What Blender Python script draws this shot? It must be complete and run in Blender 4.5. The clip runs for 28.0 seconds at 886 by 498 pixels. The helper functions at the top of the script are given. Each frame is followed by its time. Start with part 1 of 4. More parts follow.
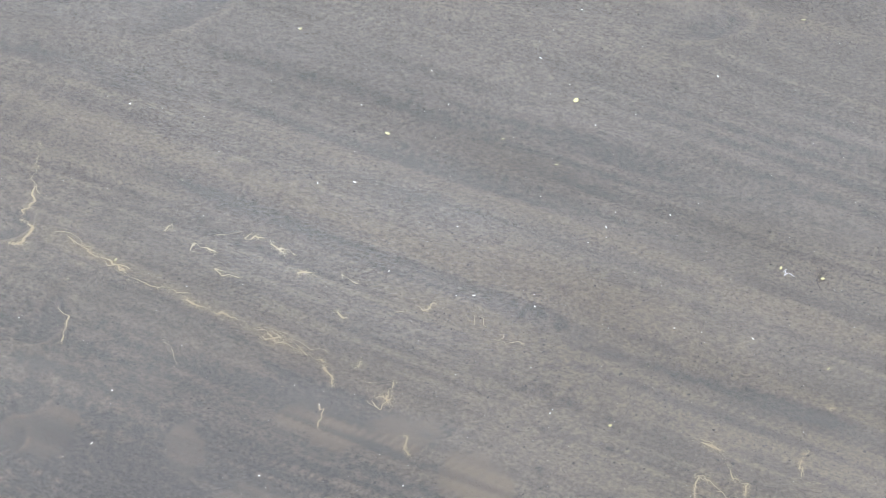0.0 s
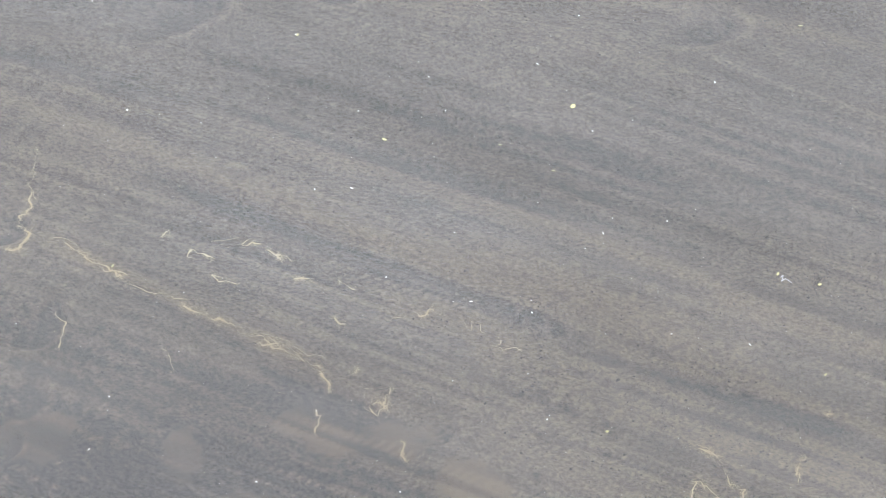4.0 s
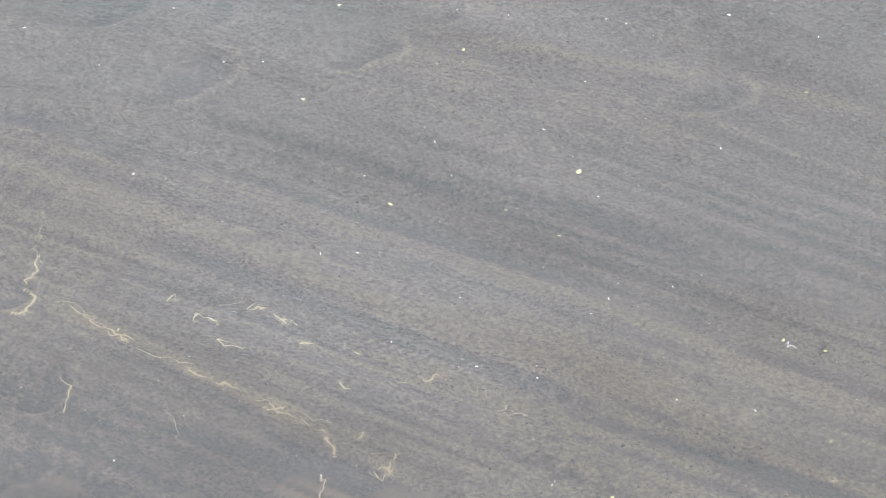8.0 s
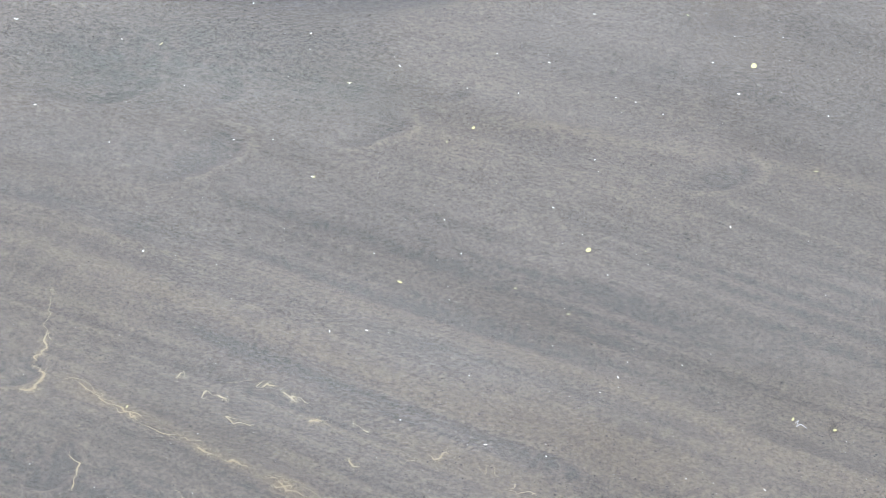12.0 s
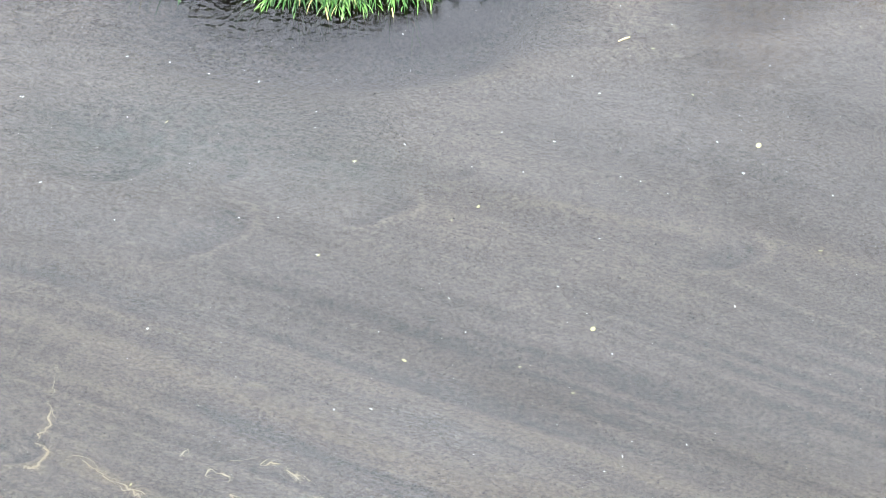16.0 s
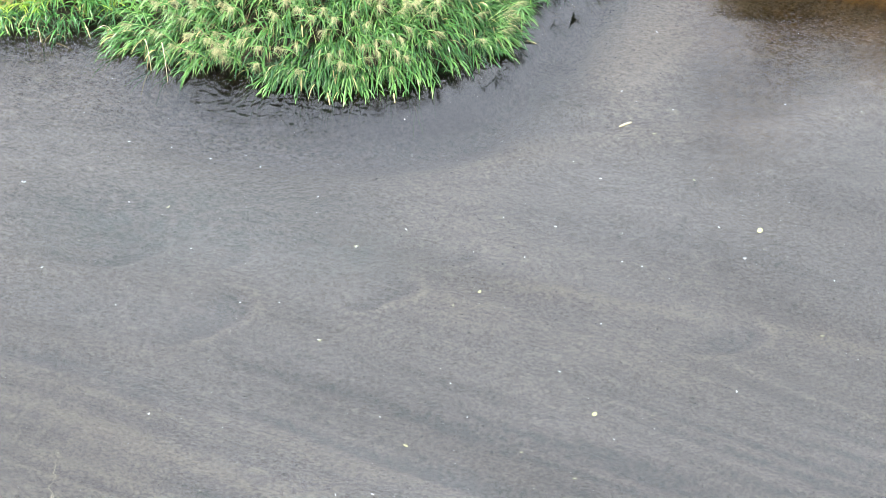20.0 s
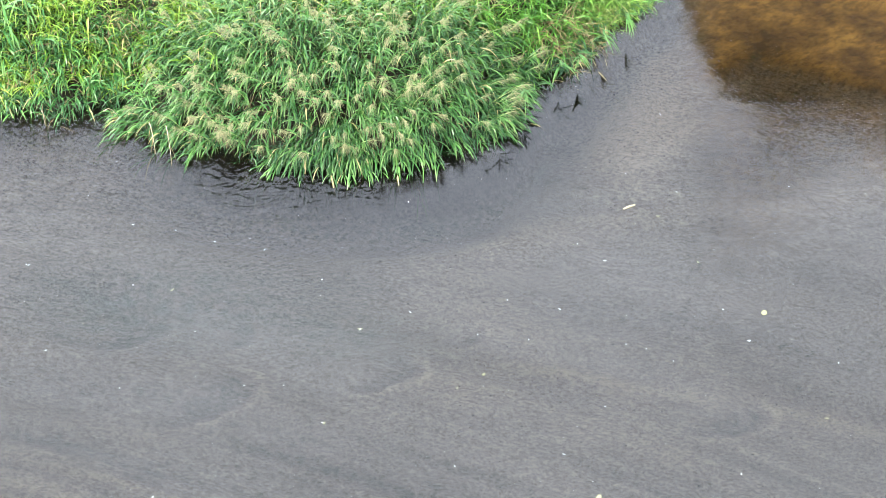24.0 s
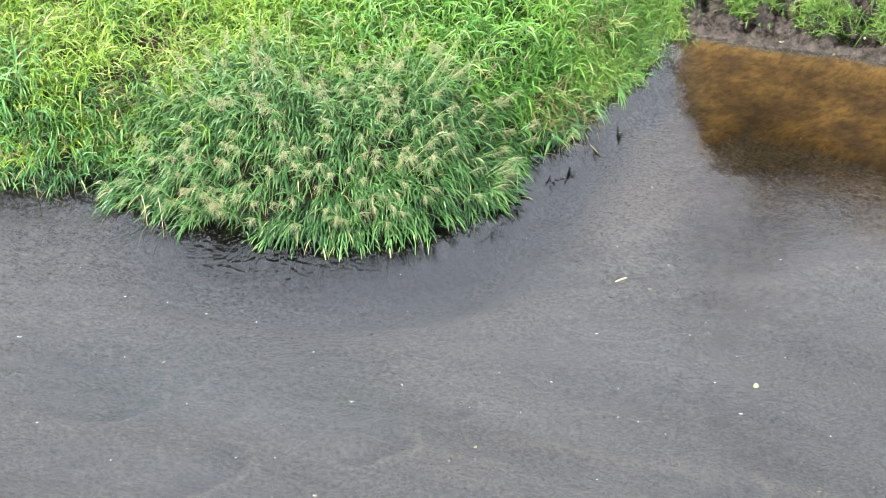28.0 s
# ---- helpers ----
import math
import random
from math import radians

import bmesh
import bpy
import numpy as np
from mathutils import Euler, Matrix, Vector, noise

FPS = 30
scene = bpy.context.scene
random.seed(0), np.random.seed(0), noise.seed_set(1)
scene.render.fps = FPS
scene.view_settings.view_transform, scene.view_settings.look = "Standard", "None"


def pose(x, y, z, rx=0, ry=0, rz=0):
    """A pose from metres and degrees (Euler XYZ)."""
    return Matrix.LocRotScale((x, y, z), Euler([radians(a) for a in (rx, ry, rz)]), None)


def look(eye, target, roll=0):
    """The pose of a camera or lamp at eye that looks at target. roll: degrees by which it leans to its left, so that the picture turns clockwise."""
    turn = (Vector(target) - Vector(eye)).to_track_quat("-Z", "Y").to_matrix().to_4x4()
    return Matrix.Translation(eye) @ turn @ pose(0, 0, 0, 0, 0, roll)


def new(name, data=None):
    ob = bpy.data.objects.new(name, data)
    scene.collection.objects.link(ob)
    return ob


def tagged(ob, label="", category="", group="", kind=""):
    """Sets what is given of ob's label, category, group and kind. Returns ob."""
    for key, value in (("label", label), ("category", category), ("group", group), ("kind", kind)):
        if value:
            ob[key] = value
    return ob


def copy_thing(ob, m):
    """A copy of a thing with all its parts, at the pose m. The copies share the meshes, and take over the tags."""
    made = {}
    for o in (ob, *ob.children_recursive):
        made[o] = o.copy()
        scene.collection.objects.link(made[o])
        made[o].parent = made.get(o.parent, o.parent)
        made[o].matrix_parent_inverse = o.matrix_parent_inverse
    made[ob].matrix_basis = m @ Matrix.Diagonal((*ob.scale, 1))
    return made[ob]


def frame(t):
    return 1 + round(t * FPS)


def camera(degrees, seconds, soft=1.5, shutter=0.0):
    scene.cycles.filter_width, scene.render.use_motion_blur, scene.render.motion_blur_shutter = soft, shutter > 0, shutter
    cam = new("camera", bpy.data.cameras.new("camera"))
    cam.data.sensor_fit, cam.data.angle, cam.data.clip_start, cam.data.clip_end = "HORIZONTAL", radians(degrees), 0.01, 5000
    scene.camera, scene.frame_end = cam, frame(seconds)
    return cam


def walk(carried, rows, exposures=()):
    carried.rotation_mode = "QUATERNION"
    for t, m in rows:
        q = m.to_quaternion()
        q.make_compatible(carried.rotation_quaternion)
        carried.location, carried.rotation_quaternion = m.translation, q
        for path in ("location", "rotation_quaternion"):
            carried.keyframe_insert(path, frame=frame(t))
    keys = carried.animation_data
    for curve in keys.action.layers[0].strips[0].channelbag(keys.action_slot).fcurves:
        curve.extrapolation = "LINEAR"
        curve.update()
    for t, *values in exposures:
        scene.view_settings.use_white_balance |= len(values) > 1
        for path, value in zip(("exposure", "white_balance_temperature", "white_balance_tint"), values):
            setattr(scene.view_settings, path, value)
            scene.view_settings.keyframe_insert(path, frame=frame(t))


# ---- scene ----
# A lens held high over a slow brown river tilts up from open water to a reedy bank.
EYE = (0.0, 0.0, 29.0)
TILTS = (
    (0, 40.095, 0.179, -0.551), (0.5, 40.098, 0.167, -0.559), (1, 40.109, 0.158, -0.566), (1.5, 40.123, 0.156, -0.571),
    (2, 40.141, 0.156, -0.585), (2.5, 40.158, 0.159, -0.618), (4.5, 40.244, 0.152, -0.584), (5, 40.386, 0.144, -0.557),
    (5.5, 40.526, 0.146, -0.544), (6, 40.663, 0.144, -0.527), (6.5, 40.807, 0.135, -0.498), (7, 40.961, 0.123, -0.468),
    (7.5, 41.126, 0.114, -0.427), (8, 41.295, 0.096, -0.385), (8.5, 41.465, 0.083, -0.342), (9, 41.636, 0.090, -0.295),
    (9.5, 41.809, 0.117, -0.251), (10, 41.966, 0.131, -0.212), (10.5, 42.121, 0.140, -0.191), (11, 42.290, 0.144, -0.165),
    (11.5, 42.455, 0.123, -0.147), (12, 42.613, 0.096, -0.147), (12.5, 42.769, 0.086, -0.142), (14.5, 43.439, 0.077, -0.091),
    (15, 43.604, 0.076, -0.052), (15.5, 43.771, 0.071, -0.019), (16, 43.940, 0.054, 0.011), (16.5, 44.113, 0.056, 0.016),
    (17, 44.295, 0.079, 0.011), (17.5, 44.488, 0.086, 0.009), (18, 44.671, 0.072, 0.014), (18.5, 44.845, 0.066, 0.012),
    (19, 45.022, 0.071, 0.003), (19.5, 45.199, 0.067, 0.014), (20, 45.377, 0.066, 0.035), (20.5, 45.561, 0.084, 0.051),
    (21, 45.746, 0.103, 0.059), (21.5, 45.925, 0.133, 0.070), (23.5, 46.604, 0.204, 0.015), (24, 46.773, 0.161, 0.037),
    (24.5, 46.937, 0.124, 0.049), (25, 47.094, 0.098, 0.046), (25.5, 47.257, 0.072, 0.042), (26, 47.425, 0.052, 0.035),
    (26.5, 47.594, 0.039, 0.029), (27, 47.759, 0.018, 0.024), (27.5, 47.899, 0.000, 0.017), (28, 48.000, -0.000, -0.000))
EXPOSURES = [(0.0, 2.7, 6500, 10), (5.0, 2.72, 6500, 10), (12.0, 2.76, 6450, 10), (16.0, 2.9, 6380, 9), (20.0, 2.81, 6300, 8), (24.0, 2.67, 6250, 8), (28.0, 2.5, 6250, 8)]
cam = camera(14.889, 28.0, soft=0.6)
walk(cam, [(t, pose(*EYE, rx, ry, rz)) for t, rx, ry, rz in TILTS], EXPOSURES)

# ---- sky and sun ----
world = bpy.data.worlds.new("overcast_sky")
scene.world = world
world.use_nodes = True
wn, wl = world.node_tree.nodes, world.node_tree.links
sky = wn.new("ShaderNodeTexSky")
sky.sky_type = "NISHITA"
sky.sun_disc = False
sky.sun_elevation, sky.sun_rotation = radians(48), radians(-72)
sky.dust_density = 3.0
tc = wn.new("ShaderNodeTexCoord")
cloud = wn.new("ShaderNodeTexNoise")
cloud.inputs["Scale"].default_value = 2.2
cloud.inputs["Detail"].default_value = 5
wl.new(tc.outputs["Generated"], cloud.inputs["Vector"])
cramp = wn.new("ShaderNodeValToRGB")
cramp.color_ramp.elements[0].position, cramp.color_ramp.elements[0].color = 0.3, (10.2, 10.7, 12.1, 1)
cramp.color_ramp.elements[1].position, cramp.color_ramp.elements[1].color = 0.72, (12.9, 13.4, 14.7, 1)
wl.new(cloud.outputs["Fac"], cramp.inputs["Fac"])
wmix = wn.new("ShaderNodeMixRGB")
wmix.inputs["Fac"].default_value = 0.85
wl.new(sky.outputs["Color"], wmix.inputs["Color1"])
wl.new(cramp.outputs["Color"], wmix.inputs["Color2"])
wbg = wn["Background"]
wbg.inputs["Strength"].default_value = 0.1
split = wn.new("ShaderNodeSeparateXYZ")
wl.new(tc.outputs["Generated"], split.inputs[0])
height = wn.new("ShaderNodeMapRange")
height.inputs["To Min"].default_value, height.inputs["To Max"].default_value = 1.4, 0.835
wl.new(split.outputs["Z"], height.inputs["Value"])
shade = wn.new("ShaderNodeVectorMath")
shade.operation = "MULTIPLY"
wl.new(wmix.outputs["Color"], shade.inputs[0])
wl.new(height.outputs["Result"], shade.inputs[1])
wl.new(shade.outputs["Vector"], wbg.inputs["Color"])

sun = new("sun", bpy.data.lights.new("sun", "SUN"))
sun.data.energy, sun.data.angle, sun.data.color = 3.4, radians(2.5), (1.0, 0.95, 0.86)
sun.matrix_world = look((-19, 6, 22), (0, 0, 0))

# ---- materials ----


class Nodes:
    """A new material and short ways to fill it."""

    def __init__(self, name):
        self.mat = bpy.data.materials.new(name)
        self.mat.use_nodes = True
        self.n, self.l = self.mat.node_tree.nodes, self.mat.node_tree.links
        self.bsdf, self.out = self.n["Principled BSDF"], self.n["Material Output"]

    def add(self, kind, **given):
        node = self.n.new("ShaderNode" + kind)
        for key, value in given.items():
            sock = node.inputs[key.replace("_", " ")]
            if hasattr(value, "is_output"):
                self.l.new(value, sock)
            else:
                sock.default_value = value
        return node

    def noise(self, vec, scale, detail=4.0, rough=0.55):
        return self.add("TexNoise", Vector=vec, Scale=scale, Detail=detail, Roughness=rough).outputs["Fac"]

    def ramp(self, fac, stops):
        node = self.n.new("ShaderNodeValToRGB")
        r = node.color_ramp
        while len(r.elements) < len(stops):
            r.elements.new(0.5)
        for e, (p, c) in zip(r.elements, stops):
            e.position, e.color = p, (*c, 1) if len(c) == 3 else c
        self.l.new(fac, node.inputs["Fac"])
        return node.outputs["Color"]

    def mix(self, fac, a, b, mode="MIX"):
        node = self.n.new("ShaderNodeMixRGB")
        node.blend_type = mode
        for sock, value in zip(node.inputs, (fac, a, b)):
            if hasattr(value, "is_output"):
                self.l.new(value, sock)
            else:
                sock.default_value = value if isinstance(value, float) else (*value, 1)
        return node.outputs["Color"]

    def math(self, op, a, b=0.0):
        node = self.n.new("ShaderNodeMath")
        node.operation = op
        for sock, value in zip(node.inputs, (a, b)):
            if hasattr(value, "is_output"):
                self.l.new(value, sock)
            else:
                sock.default_value = value
        return node.outputs[0]

    def attr(self, name):
        node = self.n.new("ShaderNodeAttribute")
        node.attribute_name = name
        return node.outputs["Fac"]

    def place(self):
        return self.n.new("ShaderNodeTexCoord").outputs["Object"]

    def stretch(self, vec, scale, turn=0.0):
        turned = self.add("Mapping", Vector=vec, Rotation=(0, 0, -radians(turn))).outputs["Vector"]
        return self.add("Mapping", Vector=turned, Scale=scale).outputs["Vector"]

    def bump(self, height, strength, distance):
        return self.add("Bump", Height=height, Strength=strength, Distance=distance).outputs["Normal"]

    def set(self, **given):
        for key, value in given.items():
            sock = self.bsdf.inputs[key.replace("_", " ")]
            if hasattr(value, "is_output"):
                self.l.new(value, sock)
            else:
                sock.default_value = value if not isinstance(value, tuple) or len(value) == 4 else (*value, 1)
        return self


def ground_material():
    m = Nodes("river_silt_and_soil")
    p = m.place()
    grit = m.ramp(m.noise(m.stretch(p, (0.8, 1.1, 1), -22), 25, 6, 0.82), [(0.4, (0, 0, 0)), (0.6, (1, 1, 1))])
    patch = m.noise(m.stretch(p, (0.25, 3.2, 1), -24), 2.2, 7, 0.7)
    fleck = m.noise(p, 15, 4, 0.7)
    spot = m.ramp(m.noise(p, 21, 2, 0.5), [(0.66, (0, 0, 0)), (0.74, (1, 1, 1))])
    rough = m.math("SUBTRACT", 1.0, m.attr("fines"))
    grit = m.mix(m.math("MULTIPLY", m.attr("fines"), 0.85), grit, (0.5, 0.5, 0.5))
    dark = m.mix(grit, (0.01, 0.0098, 0.009), (0.102, 0.096, 0.084))
    pale = m.mix(grit, (0.105, 0.09, 0.071), (0.275, 0.238, 0.188))
    pale = m.mix(m.attr("ochre"), pale, m.mix(grit, (0.1, 0.088, 0.067), (0.28, 0.242, 0.182)))
    silt = m.math("ADD", m.attr("silt"), m.math("MULTIPLY", m.math("SUBTRACT", patch, 0.5), 0.3))
    silt = m.math("ADD", silt, m.math("MULTIPLY", m.math("MULTIPLY", m.math("SUBTRACT", fleck, 0.5), 0.5), rough))
    lumpy = m.math("MULTIPLY", m.math("SUBTRACT", m.noise(p, 5.5, 3, 0.6), 0.5), m.ramp(m.noise(p, 0.35, 2, 0.5), [(0.4, (0.1, 0.1, 0.1)), (0.6, (0.55, 0.55, 0.55))]))
    silt = m.math("ADD", silt, m.math("MULTIPLY", m.math("MULTIPLY", lumpy, rough), m.math("ADD", 1.0, m.math("MULTIPLY", m.attr("ochre"), 2.4))))
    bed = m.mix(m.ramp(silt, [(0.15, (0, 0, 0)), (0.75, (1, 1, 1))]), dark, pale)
    bed = m.mix(m.math("MULTIPLY", m.math("MULTIPLY", spot, rough), 0.55), bed, (0.016, 0.016, 0.016))
    amber = m.ramp(m.noise(m.stretch(p, (1, 1.6, 1), -12), 1.3, 5, 0.65), [(0.36, (0.05, 0.029, 0.013)), (0.64, (0.19, 0.11, 0.026))])
    vein = m.ramp(m.noise(m.stretch(p, (1, 1.7, 1), 30), 7.0, 8, 0.75), [(0.4, (0.0, 0.0, 0.0)), (0.55, (1, 1, 1))])
    rust = m.mix(m.math("MULTIPLY", m.math("SUBTRACT", 1.0, vein), 0.62), amber, (0.036, 0.021, 0.011))
    bed = m.mix(m.math("MULTIPLY", m.attr("weedy"), m.ramp(m.noise(p, 3.0, 5, 0.6), [(0.35, (0.3, 0.3, 0.3)), (0.65, (0.85, 0.85, 0.85))])), bed, m.mix(grit, (0.008, 0.016, 0.013), (0.078, 0.122, 0.104)))
    bed = m.mix(m.attr("iron"), bed, rust)
    mud = m.mix(m.ramp(m.noise(p, 8, 6, 0.7), [(0.35, (0, 0, 0)), (0.65, (1, 1, 1))]), (0.013, 0.010, 0.0075), (0.082, 0.064, 0.05))
    soil = m.mix(m.noise(p, 2.0, 6, 0.65), (0.014, 0.016, 0.007), (0.04, 0.03, 0.018))
    land = m.mix(m.attr("mud"), soil, mud)
    col = m.mix(m.attr("land"), bed, land)
    m.set(Base_Color=col, Roughness=0.8, Specular_IOR_Level=0.15, Normal=m.bump(m.math("ADD", m.math("MULTIPLY", grit, 0.5), m.math("MULTIPLY", m.noise(p, 9, 6, 0.7), 1.6)), 0.9, 0.05))
    return m.mat


def water_material():
    m = Nodes("tannin_brown_water")
    m.n.remove(m.bsdf)
    p = m.place()
    small = m.noise(m.stretch(p, (1, 1.8, 1), -24), 13.0, 2.0, 0.5)
    wide = m.noise(m.stretch(p, (1, 1.6, 1), 10), 1.3, 2, 0.5)
    rings = []
    for turn, scale, bend in ((52, 2.3, 9.0), (124, 2.9, 11.0), (84, 1.7, 8.0)):
        rings.append(m.add("TexWave", Vector=m.stretch(p, (1, 1, 1), turn), Scale=scale, Distortion=bend, Detail=2.0, Detail_Scale=1.3).outputs["Fac"])
    ring = m.math("ADD", m.math("ADD", rings[0], rings[1]), rings[2])
    wave = m.math("ADD", m.math("MULTIPLY", small, m.attr("chop")), m.math("MULTIPLY", wide, 0.5))
    wave = m.math("ADD", wave, m.math("MULTIPLY", m.math("MULTIPLY", ring, m.attr("wash")), 0.17))
    nor = m.bump(wave, 1.0, 0.014)
    fres = m.add("Fresnel", IOR=1.333, Normal=nor).outputs[0]
    gloss = m.add("BsdfGlossy", Color=(1, 1, 1, 1), Roughness=0.0, Normal=nor).outputs[0]
    deep = m.attr("depth")
    tint = m.add("CombineColor")
    for sock, k in zip(tint.inputs, (0.105, 0.09, 0.066)):
        m.l.new(m.math("POWER", k, deep), sock)
    clear = m.add("BsdfTransparent", Color=tint.outputs[0]).outputs[0]
    haze = m.add("BsdfDiffuse", Color=(0.30, 0.30, 0.295, 1)).outputs[0]
    cloudy = m.ramp(m.noise(m.stretch(p, (0.35, 1.5, 1), -22), 0.7, 5, 0.6), [(0.3, (0.01, 0.01, 0.01)), (0.75, (0.035, 0.035, 0.035))])
    body = m.add("MixShader", Fac=m.math("MULTIPLY", cloudy, m.attr("murk")))
    m.l.new(clear, body.inputs[1])
    m.l.new(haze, body.inputs[2])
    top = m.add("MixShader", Fac=fres)
    m.l.new(body.outputs[0], top.inputs[1])
    m.l.new(gloss, top.inputs[2])
    m.l.new(top.outputs[0], m.out.inputs["Surface"])
    return m.mat


def leaf_material(name, stops, dry=(0.19, 0.15, 0.065), gloss=0.45):
    """Blades: the colour strays from blade to blade, pales along the midrib and yellows at the tips."""
    m = Nodes(name)
    geo = m.n.new("ShaderNodeNewGeometry")
    rnd = geo.outputs["Random Per Island"]
    drift = m.ramp(m.noise(m.place(), 0.9, 4, 0.6), [(0.3, (0, 0, 0)), (0.7, (1, 1, 1))])
    fac = m.math("ADD", m.math("MULTIPLY", rnd, 0.6), m.math("MULTIPLY", drift, 0.5))
    col = m.ramp(fac, [(p, (0.45 * rgb[0], 0.48 * rgb[1], 0.36 * rgb[2])) for p, rgb in stops])
    tip = m.math("MULTIPLY", m.math("POWER", m.attr("along"), 3.0), m.math("GREATER_THAN", rnd, 0.55))
    col = m.mix(m.math("MULTIPLY", tip, 0.3), col, dry)
    col = m.mix(m.math("MULTIPLY", m.math("GREATER_THAN", rnd, 0.965), 0.8), col, dry)
    m.set(Base_Color=col, Roughness=gloss, Specular_IOR_Level=0.22)
    trans = m.add("BsdfTranslucent", Color=col).outputs[0]
    both = m.add("MixShader", Fac=0.13)
    m.l.new(m.bsdf.outputs[0], both.inputs[1])
    m.l.new(trans, both.inputs[2])
    m.l.new(both.outputs[0], m.out.inputs["Surface"])
    return m.mat


def plain_material(name, a, b, scale=30.0, rough=0.7, sheen=0.3):
    m = Nodes(name)
    col = m.mix(m.noise(m.place(), scale, 5, 0.6), a, b)
    info = m.n.new("ShaderNodeObjectInfo").outputs["Random"]
    col = m.mix(m.math("MULTIPLY", info, 0.3), col, tuple(c * 0.55 for c in a))
    m.set(Base_Color=col, Roughness=rough, Specular_IOR_Level=sheen)
    return m.mat


GROUND = ground_material()
WATER = water_material()
REED = leaf_material("reed_leaf", [(0.1, (0.011, 0.048, 0.011)), (0.5, (0.038, 0.126, 0.026)), (0.95, (0.13, 0.275, 0.066))])
LEFT = leaf_material("bankside_reed_leaf", [(0.1, (0.018, 0.07, 0.02)), (0.5, (0.05, 0.17, 0.04)), (0.95, (0.16, 0.34, 0.075))])
FRINGE = leaf_material("waterside_leaf", [(0.1, (0.012, 0.048, 0.017)), (0.5, (0.03, 0.10, 0.032)), (0.95, (0.075, 0.18, 0.055))])
LIME = leaf_material("yellow_green_grass", [(0.1, (0.05, 0.13, 0.013)), (0.5, (0.16, 0.30, 0.022)), (0.95, (0.37, 0.48, 0.06))])
FRESH = leaf_material("fresh_green_grass", [(0.1, (0.028, 0.1, 0.013)), (0.5, (0.085, 0.235, 0.024)), (0.95, (0.22, 0.42, 0.055))])
FINE = leaf_material("fine_bank_grass", [(0.1, (0.06, 0.14, 0.022)), (0.5, (0.13, 0.25, 0.035)), (0.95, (0.28, 0.38, 0.085))])
STRAW = leaf_material("dead_straw", [(0.15, (0.07, 0.046, 0.021)), (0.5, (0.18, 0.13, 0.06)), (0.9, (0.30, 0.23, 0.12))], (0.25, 0.2, 0.11), 0.6)
WEED = leaf_material("weed_leaf", [(0.15, (0.03, 0.09, 0.015)), (0.5, (0.07, 0.17, 0.03)), (0.9, (0.15, 0.27, 0.05))])
PLUME = leaf_material("seed_head", [(0.15, (0.15, 0.14, 0.075)), (0.5, (0.24, 0.22, 0.125)), (0.9, (0.35, 0.33, 0.2))], (0.26, 0.24, 0.13), 0.65)
STEM = plain_material("reed_stem", (0.10, 0.17, 0.04), (0.24, 0.25, 0.09), 12)
ALGAE = plain_material("yellowish_algae", (0.30, 0.275, 0.18), (0.72, 0.67, 0.5), 25, 0.8)
PALE = plain_material("pale_petal", (0.22, 0.22, 0.19), (0.38, 0.375, 0.335), 60, 0.6)
YELLOW = plain_material("yellow_leaf", (0.10, 0.097, 0.042), (0.16, 0.155, 0.08), 40, 0.6)
DARKBIT = plain_material("sodden_leaf", (0.013, 0.013, 0.0135), (0.026, 0.025, 0.024), 40, 0.9, 0.02)
WOOD = plain_material("bleached_wood", (0.17, 0.14, 0.075), (0.29, 0.25, 0.155), 18, 0.7)
PLASTIC = plain_material("torn_white_film", (0.22, 0.22, 0.22), (0.33, 0.33, 0.33), 30, 0.4)
BARK = plain_material("tree_bark", (0.06, 0.045, 0.032), (0.16, 0.125, 0.095), 9, 0.85)
CROWN = leaf_material("tree_leaf", [(0.15, (0.018, 0.05, 0.012)), (0.5, (0.035, 0.09, 0.018)), (0.9, (0.07, 0.15, 0.03))])
LITTER = plain_material("rotted_litter", (0.004, 0.004, 0.004), (0.015, 0.014, 0.013), 40, 0.9, 0.05)
STONE = plain_material("wet_pebble", (0.03, 0.03, 0.032), (0.10, 0.095, 0.09), 20, 0.5)

# ---- tools ----
RNG = np.random.default_rng(7)


def mesh_object(name, verts, faces, material, parent=None, attrs=None, smooth=True):
    me = bpy.data.meshes.new(name)
    me.from_pydata(np.asarray(verts).tolist() if not isinstance(verts, list) else verts, [], faces if isinstance(faces, list) else faces.tolist())
    if smooth:
        me.polygons.foreach_set("use_smooth", np.ones(len(me.polygons), dtype=bool))
    me.materials.append(material)
    for key, values in (attrs or {}).items():
        me.attributes.new(key, "FLOAT", "POINT").data.foreach_set("value", np.asarray(values, dtype=np.float32))
    ob = new(name, me)
    ob.parent = parent
    return ob


def lattice(x, y, seed):
    """Smooth value noise in 0..1 over arrays x, y."""
    xi, yi = np.floor(x).astype(np.int64), np.floor(y).astype(np.int64)
    fx, fy = x - xi, y - yi
    fx, fy = fx * fx * (3 - 2 * fx), fy * fy * (3 - 2 * fy)

    def h(a, b):
        k = (a * 374761393 + b * 668265263 + seed * 982451653) & 0x7FFFFFFF
        k = ((k ^ (k >> 13)) * 1274126177) & 0x7FFFFFFF
        return ((k ^ (k >> 16)) & 0xFFFF) / 65535.0

    return (h(xi, yi) * (1 - fx) + h(xi + 1, yi) * fx) * (1 - fy) + (h(xi, yi + 1) * (1 - fx) + h(xi + 1, yi + 1) * fx) * fy


def fbm(x, y, seed, octaves=4):
    total, amp, norm = 0, 1.0, 0
    for o in range(octaves):
        total, norm = total + amp * lattice(x * 2 ** o, y * 2 ** o, seed + o), norm + amp
        amp *= 0.55
    return total / norm


